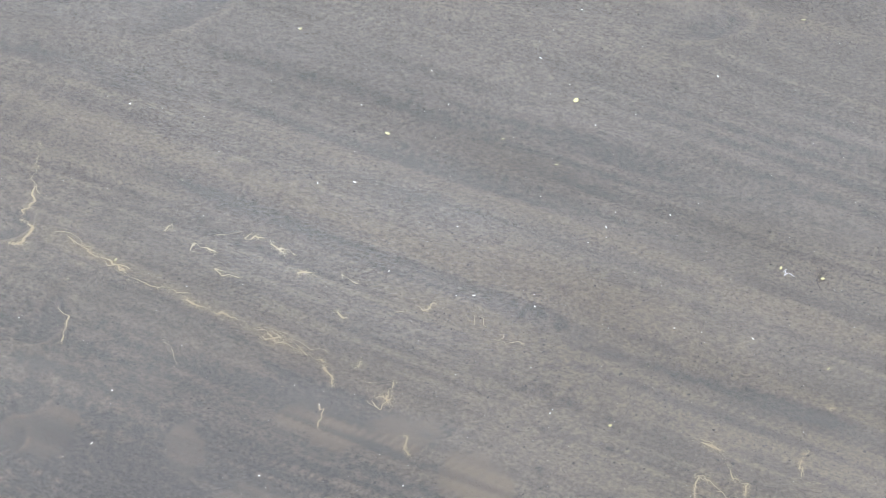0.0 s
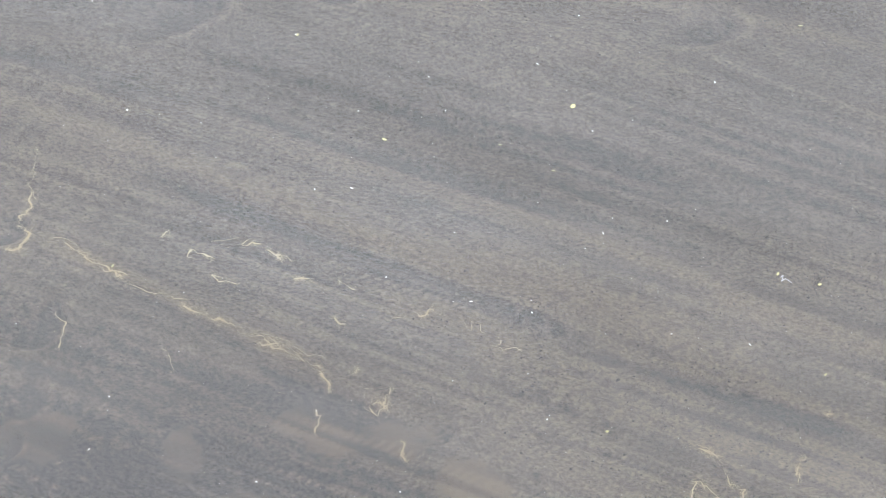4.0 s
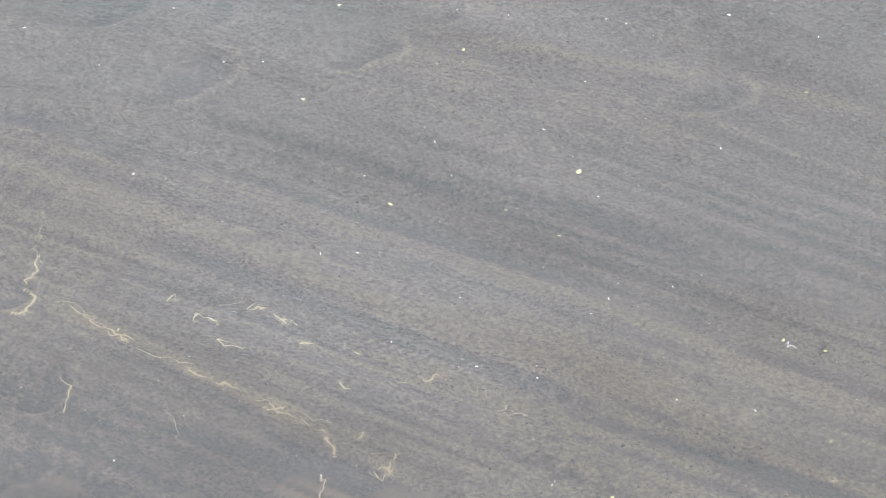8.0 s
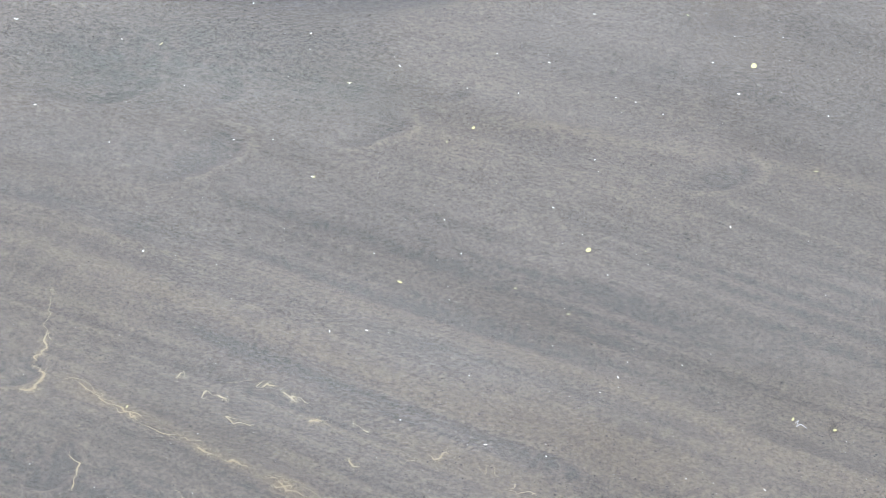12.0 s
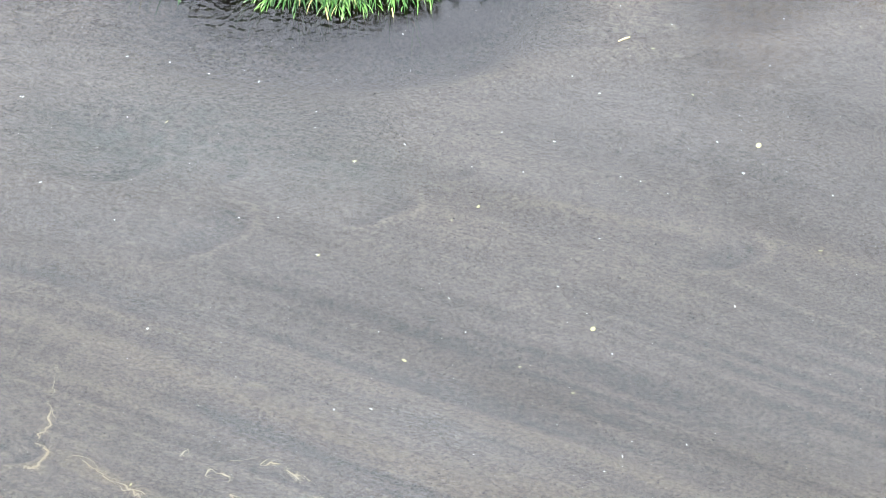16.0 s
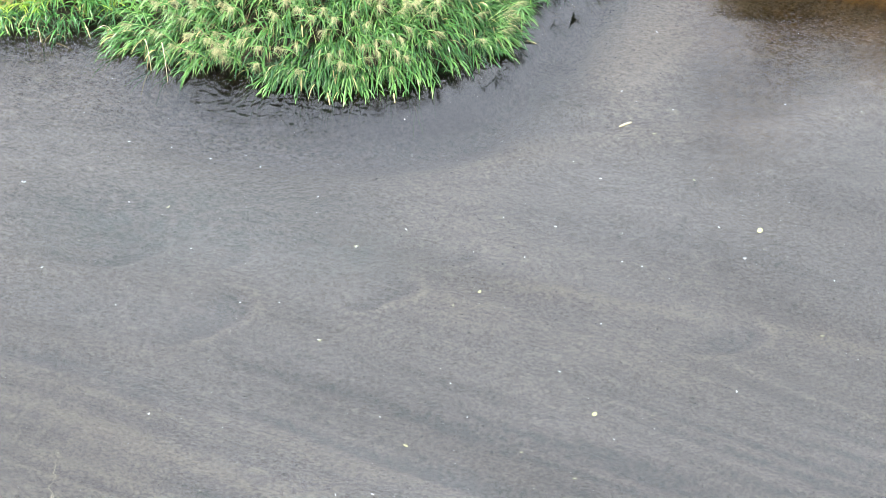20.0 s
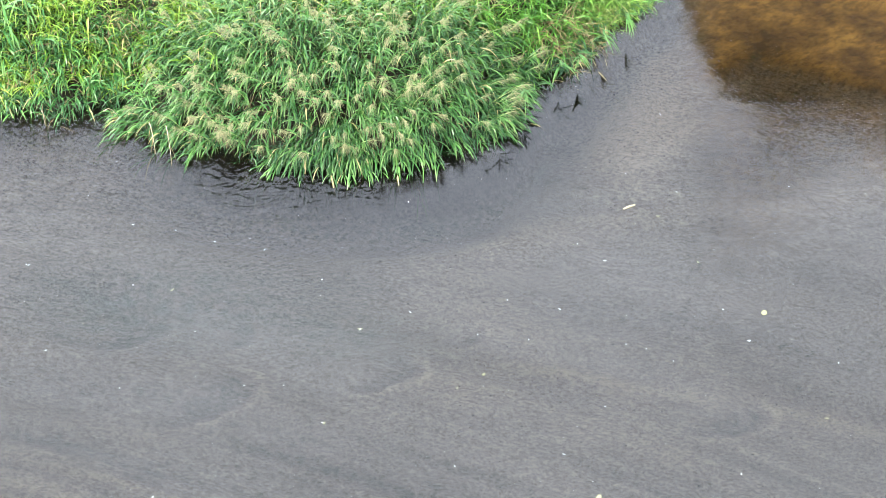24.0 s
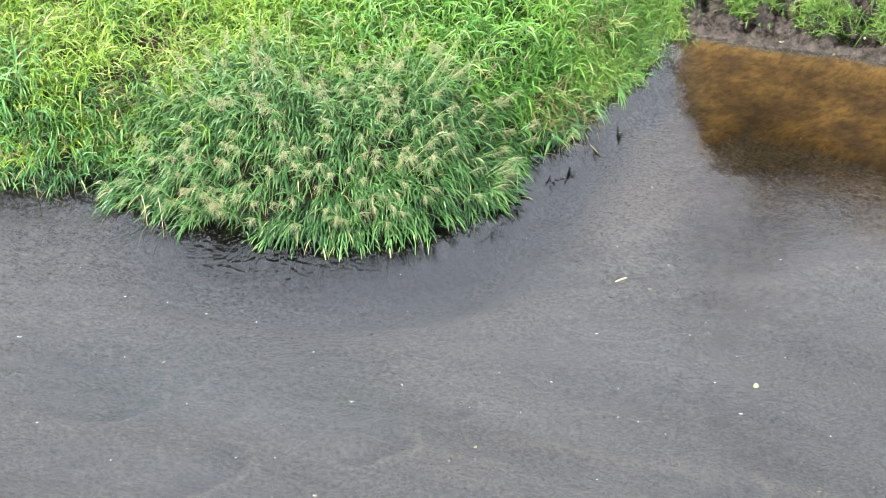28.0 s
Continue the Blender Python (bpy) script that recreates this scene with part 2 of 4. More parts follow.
def step(a, b, x):
    t = np.clip((x - a) / (b - a), 0, 1)
    return t * t * (3 - 2 * t)


# ---- the lie of the land ----
SHORE_X = (-60, -8, -5.78, -5.32, -4.95, -4.66, -4.45, -4.34, -3.97, -3.52, -3.08, -2.57, -1.91, -1.33, -0.68, -0.17, 0.26, 0.55, 0.85, 1.08, 1.2, 1.76, 1.88, 2.16, 2.64, 2.92, 3.1, 3.16, 3.35, 4.0, 5.07, 6.04, 9, 60)
SHORE_Y = (36, 33.7, 33.37, 33.24, 33.18, 33.26, 33.42, 33.07, 32.85, 32.68, 32.52, 32.44, 32.27, 32.22, 32.31, 32.44, 32.6, 32.79, 33.21, 33.66, 34.06, 34.14, 34.52, 34.93, 35.47, 35.77, 36.08, 36.58, 36.63, 36.45, 36.26, 36.04, 35.4, 33)


def inland(x, y):
    """Metres inland from the water's edge, below zero over the river."""
    x, y = np.asarray(x, float), np.asarray(y, float)
    best = np.full(np.broadcast(x, y).shape, 1e9)
    for ax, ay, bx, by in zip(SHORE_X[:-1], SHORE_Y[:-1], SHORE_X[1:], SHORE_Y[1:]):
        dx, dy = bx - ax, by - ay
        k = np.clip(((x - ax) * dx + (y - ay) * dy) / (dx * dx + dy * dy), 0, 1)
        best = np.minimum(best, (x - ax - k * dx) ** 2 + (y - ay - k * dy) ** 2)
    edge = 0.14 * (fbm(x * 1.7, y * 1.7, 31, 3) - 0.5)
    set_back = 0.3 * (1 - step(2.9, 3.3, x))
    return np.where(y > np.interp(x, SHORE_X, SHORE_Y), 1, -1) * np.sqrt(best) - set_back + edge


def stream(x, y):
    """How far across the current a place lies: constant along a line of flow."""
    return y + x * np.interp(y, (20, 27, 29.2, 31.8), (0.5, 0.44, 0.24, 0.0))


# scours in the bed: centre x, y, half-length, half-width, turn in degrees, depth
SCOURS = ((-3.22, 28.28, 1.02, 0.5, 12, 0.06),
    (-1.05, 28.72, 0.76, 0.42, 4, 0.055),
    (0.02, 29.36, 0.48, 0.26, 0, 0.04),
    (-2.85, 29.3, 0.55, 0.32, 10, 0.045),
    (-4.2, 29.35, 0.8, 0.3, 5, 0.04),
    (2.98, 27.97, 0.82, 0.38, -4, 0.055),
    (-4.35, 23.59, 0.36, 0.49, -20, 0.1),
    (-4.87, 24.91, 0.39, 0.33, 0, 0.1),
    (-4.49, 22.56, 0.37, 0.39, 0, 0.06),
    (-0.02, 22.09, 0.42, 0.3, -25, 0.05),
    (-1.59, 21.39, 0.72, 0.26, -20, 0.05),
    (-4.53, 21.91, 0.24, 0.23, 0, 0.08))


# smooth pale mud between them: centre x, y, half-length, half-width
MUDS = ((-2.62, 21.7, 0.36, 0.38), (-2.06, 21.1, 0.54, 0.30), (-0.87, 21.91, 0.66, 0.38), (0.51, 21.36, 0.42, 0.30), (-4.26, 21.95, 0.42, 0.30))


# long pale ridges and dark furrows combed by the current: three points, half-width, paleness
RIDGES = (
    ((-5.17, 26.95), (-3.68, 26.3), (-1.95, 25.36), 0.10, 0.22),
    ((-2.99, 26.85), (0.49, 25.26), (3.23, 24.04), 0.10, 0.20),
    ((-1.95, 25.36), (0.1, 24.38), (3.17, 22.96), 0.13, 0.26),
    ((-3.12, 25.58), (-0.79, 24.41), (1.64, 23.24), 0.15, -0.22),
    ((-0.53, 23.9), (1.33, 23.09), (2.83, 22.38), 0.16, 0.28),
    ((-5.23, 27.68), (-1.85, 26.4), (0.74, 25.34), 0.12, -0.16),
    ((0.8, 28.77), (3.15, 28.24), (5.24, 27.62), 0.12, 0.16),
)
FURROWS = (
    ((1.34, 23.12), (3.27, 22.39), (4.86, 21.84), 0.09, -0.2),
    ((0.54, 23.05), (2.35, 22.17), (4.8, 21.17), 0.10, 0.18),
    ((-0.39, 23.22), (1.43, 22.03), (3.2, 21.18), 0.07, 0.2),
    ((-4.46, 24.85), (-2.7, 23.76), (-1, 22.75), 0.10, 0.3),
    ((-1, 22.75), (0.22, 21.82), (1.4, 21.13), 0.08, 0.24),
    ((-3.53, 24.22), (-2.12, 23.16), (-0.39, 21.67), 0.16, -0.22),
)


def bed_relief(x, y):
    """Height and paleness of the river bed; places are named by where they show at the surface, 0.42 m above."""
    x, y = x * 0.9855, y * 0.9855
    v = stream(x, y)
    streak = fbm(x * 0.22, v * 1.9, 3, 4)
    fine = fbm(x * 0.5, v * 9.0, 9, 3)
    calm = step(25.5, 28.5, y)
    pale = 0.4 + 0.44 * (1 - 0.4 * calm) * (streak - 0.5) + 0.7 * (1 - 0.75 * calm) * (fine - 0.5) + 0.3 * (fbm(x * 0.5, y * 0.5, 77, 3) - 0.5)
    comb = (1 - np.abs(2 * fbm(x * 0.22, v * 4.5, 15, 3) - 1)) ** 9 * step(25.2, 23.4, y) * step(-3.5, -1.0, x)
    pale = pale + 0.9 * comb * (0.3 + fbm(x * 1.3, y * 1.3, 16, 3))
    band = np.exp(-((y - np.interp(x, (-3, -1.4, 0, 0.75, 1.5, 2.6, 3.7, 5.7), (31.0, 30.88, 30.76, 31.02, 31.22, 31.43, 31.54, 31.9))) / 0.24) ** 2) * step(-4.5, -2.0, x)
    pale = pale + 0.16 * band - 0.12 * np.exp(-((y - 32.0 - 0.02 * x * x) / 0.5) ** 2)
    fines = x * 0.0
    for cx, cy, a, b in MUDS:
        r = np.hypot((x - cx) / a, (y - cy) / b) + 2.6 * (fbm(x * 1.3, y * 1.3, 71, 5) - 0.5)
        patch = 1 - step(0.82, 0.92, r)
        fines = np.maximum(fines, patch)
        pale = pale + 0.12 * patch
    for (ax, ay), (mx, my), (bx, by), wide, amount in RIDGES + FURROWS:
        line = np.interp(x, (ax, mx, bx), (ay, my, by)) + 0.06 * (fbm(x * 1.5, y * 0.4, 83, 3) - 0.5)
        ends = step(ax - 0.5, ax + 0.6, x) * step(bx + 0.6, bx - 0.5, x)
        pale = pale + 1.6 * amount * ends * np.exp(-((y - line) / wide) ** 2) * (0.6 + 0.8 * fbm(x * 1.1, y * 3.0, 85, 3))
    tongue = np.exp(-(((x - 2.45) / 0.6) ** 2 + ((y - 33.6) / 1.4) ** 2)) * (0.4 + 1.2 * fbm(x * 1.8, y * 1.8, 87, 4))
    pale = pale + 0.9 * tongue - 0.15 * step(3.2, 4.2, x) * step(32.6, 34.0, y)
    # glare on the water at the left, put into the bed as a paler patch
    pale = pale + 0.24 * np.exp(-(((x + 4.4) / 1.5) ** 2 + ((y - 25.3) / 1.1) ** 2))
    hole = np.exp(-(((x + 2.6) / 2.7) ** 2 + ((y - 21.2) / 1.5) ** 2))
    pale = pale - 0.28 * hole
    pool = np.exp(-((y - np.interp(x, SHORE_X, SHORE_Y) + 0.95) / 0.6) ** 2) * step(-4.5, -2.5, x) * step(3.2, 1.2, x)
    z = -0.42 - 0.42 * pool - 0.16 * hole + 0.10 * (streak - 0.5) + 0.03 * (fine - 0.5) + 0.05 * band + 0.08 * tongue
    for cx, cy, a, b, turn, depth in SCOURS:
        c, s = math.cos(radians(turn)), math.sin(radians(turn))
        u, w = (x - cx) * c + (y - cy) * s, -(x - cx) * s + (y - cy) * c
        wob = 0.42 * (fbm(x * 1.6 + cx, y * 1.6, 17, 3) - 0.5)
        r = np.sqrt((u / a) ** 2 + (w / b) ** 2) + wob
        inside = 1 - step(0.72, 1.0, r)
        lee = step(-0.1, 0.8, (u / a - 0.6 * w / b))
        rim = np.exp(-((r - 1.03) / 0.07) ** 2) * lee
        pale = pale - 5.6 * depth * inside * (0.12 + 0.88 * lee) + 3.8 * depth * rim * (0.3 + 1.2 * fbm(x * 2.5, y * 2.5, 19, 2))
        z = z - 0.6 * depth * inside * lee + 0.25 * depth * rim
    return z, pale, fines


def ground_level(x, y):
    """Height of bed and land, and what they are made of."""
    d = np.maximum(inland(x, y), -28 - y)
    bed, pale, fines = bed_relief(x, y)
    mudside = step(3.0, 3.4, x)
    off = d + 0.5 * (fbm(x, y, 5) - 0.5)
    cove = step(2.9, 3.7, x) * step(-4.4, -2.6, off)
    shelf = -0.10 - 0.20 * step(-0.2, -2.6, d) * (1 - 0.55 * step(4.2, 5.6, x)) - 0.10 * step(-1.2, -1.4, off + 0.41 * (x - 3.6))
    bed = bed * (1 - cove) + (shelf + 0.06 * (fbm(x * 2.4, y * 2.4, 8) - 0.5)) * cove
    bed = bed * step(0.05, -0.45 - 0.1 * mudside, d)
    rise = (0.03 + 0.32 * step(0, 1.3, d) + 0.05 * np.clip(d, 0, 60)) * (1 - mudside) + (0.03 + 0.13 * np.clip(d, 0, 6)) * mudside
    rough = fbm(x * 2.2, y * 2.2, 21, 4) - 0.5
    clod = (fbm(x * 5.5, y * 5.5, 23, 4) - 0.5) * mudside
    z = np.where(d > 0, rise + (0.16 * rough + 0.75 * clod) * step(0, 0.4, d), bed - 0.02)
    iron = cove * step(0.0, -0.12, d) * (0.4 + 0.6 * step(-1.4, -1.2, off + 0.41 * (x - 3.6)))
    ochre = step(26.5, 23.5, y + 0.35 * x) * (0.35 + 0.65 * step(0.3, 0.6, fbm(x * 0.5, y * 0.5, 97, 3)))
    weedy = np.exp(-(((x + 3.7) / 1.7) ** 2 + ((y - 30.3) / 0.85) ** 2)) + 0.7 * np.exp(-(((x + 1.0) / 1.0) ** 2 + ((y - 29.7) / 0.5) ** 2))
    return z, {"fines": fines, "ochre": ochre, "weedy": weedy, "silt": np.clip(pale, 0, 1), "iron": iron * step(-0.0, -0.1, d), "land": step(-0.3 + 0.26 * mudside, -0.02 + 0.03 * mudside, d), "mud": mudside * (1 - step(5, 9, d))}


def ground_grid():
    xs = np.concatenate([-np.geomspace(2600, 8, 26), np.arange(-7.6, 7.61, 0.05), np.geomspace(8, 2600, 26)])
    ys = np.concatenate([-np.geomspace(2600, 5, 24), np.linspace(0, 19, 8), np.arange(19.6, 38.61, 0.05), np.geomspace(39.2, 2600, 30)])
    x, y = np.meshgrid(xs, ys)
    z, attrs = ground_level(x, y)
    ny, nx = x.shape
    idx = np.arange(ny * nx).reshape(ny, nx)
    faces = np.stack([idx[:-1, :-1], idx[:-1, 1:], idx[1:, 1:], idx[1:, :-1]], -1).reshape(-1, 4)
    ob = mesh_object("ground", np.stack([x, y, z], -1).reshape(-1, 3), faces, GROUND, attrs={k: a.ravel() for k, a in attrs.items()})
    return tagged(ob, "grey silt river bed rising to muddy grassy banks", "ground", kind="structure")


ground = ground_grid()


def land_height(x, y):
    return ground_level(np.asarray(x, float), np.asarray(y, float))[0]


def chop_at(x, y):
    """How ruffled the surface is: most along the reeds upstream and in a band out on the river."""
    d = inland(x, y)
    out = np.exp(-(((x + 1.1) / 2.8) ** 4 + ((y - 24.0 + 0.45 * x) / 1.7) ** 4))
    cove = np.exp(-((d + 3.0) / 0.55) ** 2) * step(3.0, 3.8, x)
    lee = step(-2.2 - 1.6 * step(2.4, 3.2, x), -1.3 - 1.6 * step(2.4, 3.2, x), d) * step(-1.6, 0.4, x)
    patchy = 0.55 + 0.9 * fbm(x * 0.6, y * 0.6, 301, 3)
    return 0.16 * (1 - 0.7 * lee) + patchy * (1.35 * out + 0.3 * cove) + 0.35 * (1 - step(-4.5, -1, x)) * step(33.5, 30, y) * step(26, 28.5, y)


def wash_at(x, y):
    """Where wavelets run out from the reeds upstream, with a faint trace along the rest of the bank and in the cove."""
    d = inland(x, y)
    near = step(-3.0, -1.3, d + 0.9 * (fbm(x * 0.5, y * 0.5, 311, 3) - 0.5)) * step(0.6, -2.2, x)
    cove = np.exp(-((d + 3.2) / 0.7) ** 2) * step(3.3, 4.2, x)
    return (0.6 + 0.8 * step(0.35, 0.65, fbm(x * 0.8, y * 0.8, 313, 3))) * (near + 0.4 * cove)


def water_sheet():
    xs = np.concatenate([[-2600, -300, -60, -20], np.arange(-8, 8.01, 0.1), [20, 60, 300, 2600]])
    ys = np.concatenate([[-60, -20, 0, 10, 16], np.arange(19, 38.01, 0.1), [42, 48]])
    x, y = np.meshgrid(xs, ys)
    bed = ground_level(x, y)[0]
    ny, nx = x.shape
    idx = np.arange(ny * nx).reshape(ny, nx)
    faces = np.stack([idx[:-1, :-1], idx[:-1, 1:], idx[1:, 1:], idx[1:, :-1]], -1).reshape(-1, 4)
    return mesh_object("water", np.stack([x, y, x * 0], -1).reshape(-1, 3), faces, WATER, attrs={"depth": np.clip(-bed, 0.02, 1.5).ravel(), "chop": chop_at(x, y).ravel(), "wash": wash_at(x, y).ravel(), "murk": (0.06 + 0.94 * step(-0.8 - 1.8 * step(2.6, 3.4, x), -2.4 - 1.6 * step(2.6, 3.4, x), inland(x, y))).ravel()})


water = water_sheet()
tagged(water, "still tannin-brown river water mirroring a grey sky", "water", kind="structure")

# ---- blades ----
TS = np.array([0.0, 0.25, 0.5, 0.78, 1.0])
WS = np.array([0.55, 1.0, 0.88, 0.5])


def blades(base, way, length, width, droop, side=None):
    """Ribbons that start at base along way, bend down by droop and taper to a tip: vertices, faces, place along the blade."""
    n = len(base)
    way = way / np.linalg.norm(way, axis=1, keepdims=True)
    if side is None:
        side = np.cross(way, np.array([0, 0, 1.0]))
        side = side + 0.9 * RNG.normal(size=(n, 3)) * 0.4
    side = side - way * np.sum(side * way, axis=1, keepdims=True)
    side = side / np.maximum(np.linalg.norm(side, axis=1, keepdims=True), 1e-6)
    pts = base[:, None] + length[:, None, None] * (TS[None, :, None] * way[:, None])
    pts[..., 2] -= (length * droop)[:, None] * TS[None] ** 2
    pts[..., :2] -= (length * droop * 0.25)[:, None, None] * (TS[None, :, None] ** 2) * way[:, None, :2]
    off = side[:, None] * (WS[None, :, None] * width[:, None, None] * 0.5)
    verts = np.empty((n, 9, 3))
    verts[:, 0:8:2], verts[:, 1:8:2], verts[:, 8] = pts[:, :4] - off, pts[:, :4] + off, pts[:, 4]
    along = np.tile(np.array([0, 0, .25, .25, .5, .5, .78, .78, 1.0]), n)
    start = (np.arange(n) * 9)[:, None]
    quads = np.array([[0, 1, 3, 2], [2, 3, 5, 4], [4, 5, 7, 6]])
    faces = [tuple(q) for q in (start[:, None] + quads[None]).reshape(-1, 4).tolist()]
    faces += [tuple(q) for q in (start + np.array([6, 7, 8])[None]).tolist()]
    return verts.reshape(-1, 3), faces, along


def heading(az, lift):
    return np.stack([np.cos(az) * np.cos(lift), np.sin(az) * np.cos(lift), np.sin(lift)], -1)


def scatter(n, x0, x1, y0, y1, keep):
    x, y = RNG.uniform(x0, x1, n), RNG.uniform(y0, y1, n)
    k = keep(x, y) > RNG.random(n)
    return x[k], y[k]


def stand(name, material, x, y, tall, lean, leaves, length, width, droop, label, low=0.25, comb=0.0):
    """A stand of reeds or coarse grass: unseen stems that carry leaves on alternate sides."""
    n = len(x)
    base = np.stack([x, y, land_height(x, y)], -1)
    lx, ly = lean
    k = np.tile(np.linspace(low, 1.0, leaves), (n, 1)) + RNG.uniform(-0.05, 0.05, (n, leaves))
    tall_ = tall[:, None] * k
    bend = k ** 2.0
    pos = np.stack([base[:, 0, None] + lx[:, None] * bend, base[:, 1, None] + ly[:, None] * bend, base[:, 2, None] + tall_ - 0.35 * np.hypot(lx, ly)[:, None] * bend], -1)
    az0 = RNG.uniform(0, 2 * np.pi, n)[:, None]
    az = az0 + np.pi * (np.arange(leaves) % 2)[None] + RNG.normal(0, 0.55, (n, leaves))
    lift = RNG.normal(0.45, 0.26, (n, leaves))
    way = heading(az, lift)
    tang = np.stack([lx, ly, tall * 0.75], -1)
    tang = tang / np.linalg.norm(tang, axis=1, keepdims=True)
    hang = np.stack([lx, ly - 0.1, 0 * lx], -1)
    flow = np.stack([lx, ly - 0.06, 0.0 * lx], -1)
    flow = flow / (np.linalg.norm(flow, axis=1, keepdims=True) + 0.05) + np.array([0, 0, 0.55])
    way = way * (1 - 0.6 * comb) + tang[:, None] * 0.4 + hang[:, None] * 0.7 + flow[:, None] * comb
    m = n * leaves
    L = RNG.uniform(*length, m) * np.tile(np.linspace(0.8, 1.0, leaves), n)
    W = RNG.uniform(*width, m)
    D = RNG.uniform(*droop, m)
    v, f, a = blades(pos.reshape(-1, 3), way.reshape(-1, 3), L, W, D)
    ob = mesh_object(name, v, f, material, attrs={"along": a}, smooth=False)
    return tagged(ob, label, "grass", kind="stuff")


def lumps(x, y, seed, low=0.6, high=1.25, size=1.2):
    """Mounds and hollows in the height of a stand."""
    return low + (high - low) * step(0.3, 0.7, fbm(x * size, y * size, seed, 3))


CX, CY = -1.25, 34.3


def dome(x, y):
    """1 within the dense reed dome on the point, 0 outside."""
    d = inland(x, y)
    r = ((x - CX) / 2.6) ** 2 + ((y - 33.5) / 1.45) ** 2
    return step(1.08, 0.92, r) * (d > -0.05)


def canopy(x, y, cap):
    """How tall the growth may stand: low at the water, rising inland to its cap."""
    d = np.maximum(inland(x, y), 0)
    return np.minimum(0.1 + 0.5 * d, cap)


def tussocks(spacing, x0, x1, y0, y1, keep):
    """Centres of tussocks on a jittered grid."""
    gx, gy = np.meshgrid(np.arange(x0, x1, spacing), np.arange(y0, y1, spacing * 0.9))
    gx = gx + spacing * 0.5 * (np.arange(len(gx)) % 2)[:, None]
    x, y = (gx + RNG.normal(0, spacing * 0.24, gx.shape)).ravel(), (gy + RNG.normal(0, spacing * 0.24, gx.shape)).ravel()
    k = keep(x, y) > RNG.random(len(x))
    return x[k], y[k]


def thicket(name, material, at, shoots, radius, cap, leaves, length, width, droop, label, out=0.5, pull=None, comb=0.0, low=0.3):
    """Tussocks of leafy shoots: tall in the middle, splayed towards the rim, with dark gaps between them."""
    cx, cy = (np.repeat(c, shoots) for c in at)
    size = np.repeat(RNG.uniform(0.7, 1.25, len(at[0])), shoots)
    az, r = RNG.uniform(0, 2 * np.pi, len(cx)), np.sqrt(RNG.random(len(cx)))
    ux, uy = r * np.cos(az), r * np.sin(az)
    x, y = cx + ux * radius * size, cy + uy * radius * size
    tall = canopy(x, y, cap) * size * (1 - 0.45 * r * r) * RNG.uniform(0.8, 1.12, len(x))
    px, py = pull(x, y) if pull else (0.04 + 0 * x, -0.16 + 0 * x)
    lx, ly = out * ux * (0.12 + 0.6 * tall) + px, out * uy * (0.12 + 0.6 * tall) + py
    k = (inland(x, y) > -0.04) & (x < 3.15)
    return stand(name, material, x[k], y[k], tall[k], (lx[k], ly[k]), leaves, length, width, droop, label, low, comb)


def outward(amount):
    """Leaning out from the crown of the dome."""
    def pull(x, y):
        dx, dy = x - CX, y - CY
        h = np.hypot(dx, dy) + 0.05
        edge = np.clip(np.hypot(dx / 2.5, dy / 1.7), 0, 1.1) ** 1.4 * amount
        return dx / h * edge + RNG.normal(0.02, 0.06, len(x)), dy / h * edge + RNG.normal(-0.06, 0.06, len(x))
    return pull


at = tussocks(0.5, -4.0, 1.7, 31.9, 35.3, dome)
thicket("reed_bed", REED, at, 34, 0.28, 0.78, 9, (0.26, 0.5), (0.013, 0.023), (0.55, 1.0), "dense dark green reeds arching over the water's edge", 0.55, outward(0.34), 0.8)
x, y = scatter(22000, -7.5, 3.1, 32.0, 36.7, lambda x, y: (np.abs(inland(x, y) - 0.03) < 0.11) * step(3.05, 2.9, x) * (0.25 + 0.75 * step(0.35, 0.6, fbm(x * 1.8, y * 1.8, 43, 3))))
away = np.clip((np.interp(x + 0.2, SHORE_X, SHORE_Y) - np.interp(x - 0.2, SHORE_X, SHORE_Y)) / 0.4, -1.5, 1.5)
out_x, out_y = away / np.hypot(away, 1), -1 / np.hypot(away, 1)
stand("waterside_fringe", FRINGE, x, y, RNG.uniform(0.06, 0.2, len(x)), (out_x * 0.13 + RNG.normal(0, 0.07, len(x)), out_y * 0.13 + RNG.normal(0, 0.07, len(x))), 5, (0.16, 0.36), (0.011, 0.02), (0.55, 1.0),
      "green reed leaves hanging along the waterline")
at = tussocks(0.5, -7.5, -3.3, 33.0, 34.9, lambda x, y: (inland(x, y) > 0.02) * (dome(x, y) < 0.4) * (0.4 + 0.6 * step(0.3, 0.45, fbm(x * 1.1, y * 1.1, 41, 3))))
thicket("bankside_reeds", LEFT, at, 24, 0.26, 0.5, 8, (0.26, 0.46), (0.014, 0.025), (0.35, 0.85), "leafy blue-green reeds in tufts along the waterline", 0.9, None, 0.4)
at = tussocks(0.52, -8.0, 0.6, 34.3, 38.7, lambda x, y: (dome(x, y) < 0.3) * (0.45 + 0.55 * step(0.3, 0.45, fbm(x * 0.9, y * 0.9, 51, 3))) * step(0.4, -1.6, x + 1.2 * (fbm(x, y, 57) - 0.5)))
thicket("yellow_green_grass", LIME, at, 38, 0.31, 0.72, 7, (0.24, 0.44), (0.011, 0.02), (0.3, 0.8), "bright yellow-green coarse grass covering the bank", 0.9, None, 0.3)
at = tussocks(0.52, -3.2, 3.0, 34.3, 38.7, lambda x, y: (inland(x, y) > 0.15) * (dome(x, y) < 0.35) * step(-2.2, -0.6, x + 1.2 * (fbm(x, y, 57) - 0.5)) * step(2.5, 1.7, x))
thicket("fresh_green_grass", FRESH, at, 30, 0.29, 0.75, 8, (0.28, 0.52), (0.013, 0.023), (0.3, 0.8), "fresh green long-leaved grass behind the reeds", 0.9, None, 0.3)
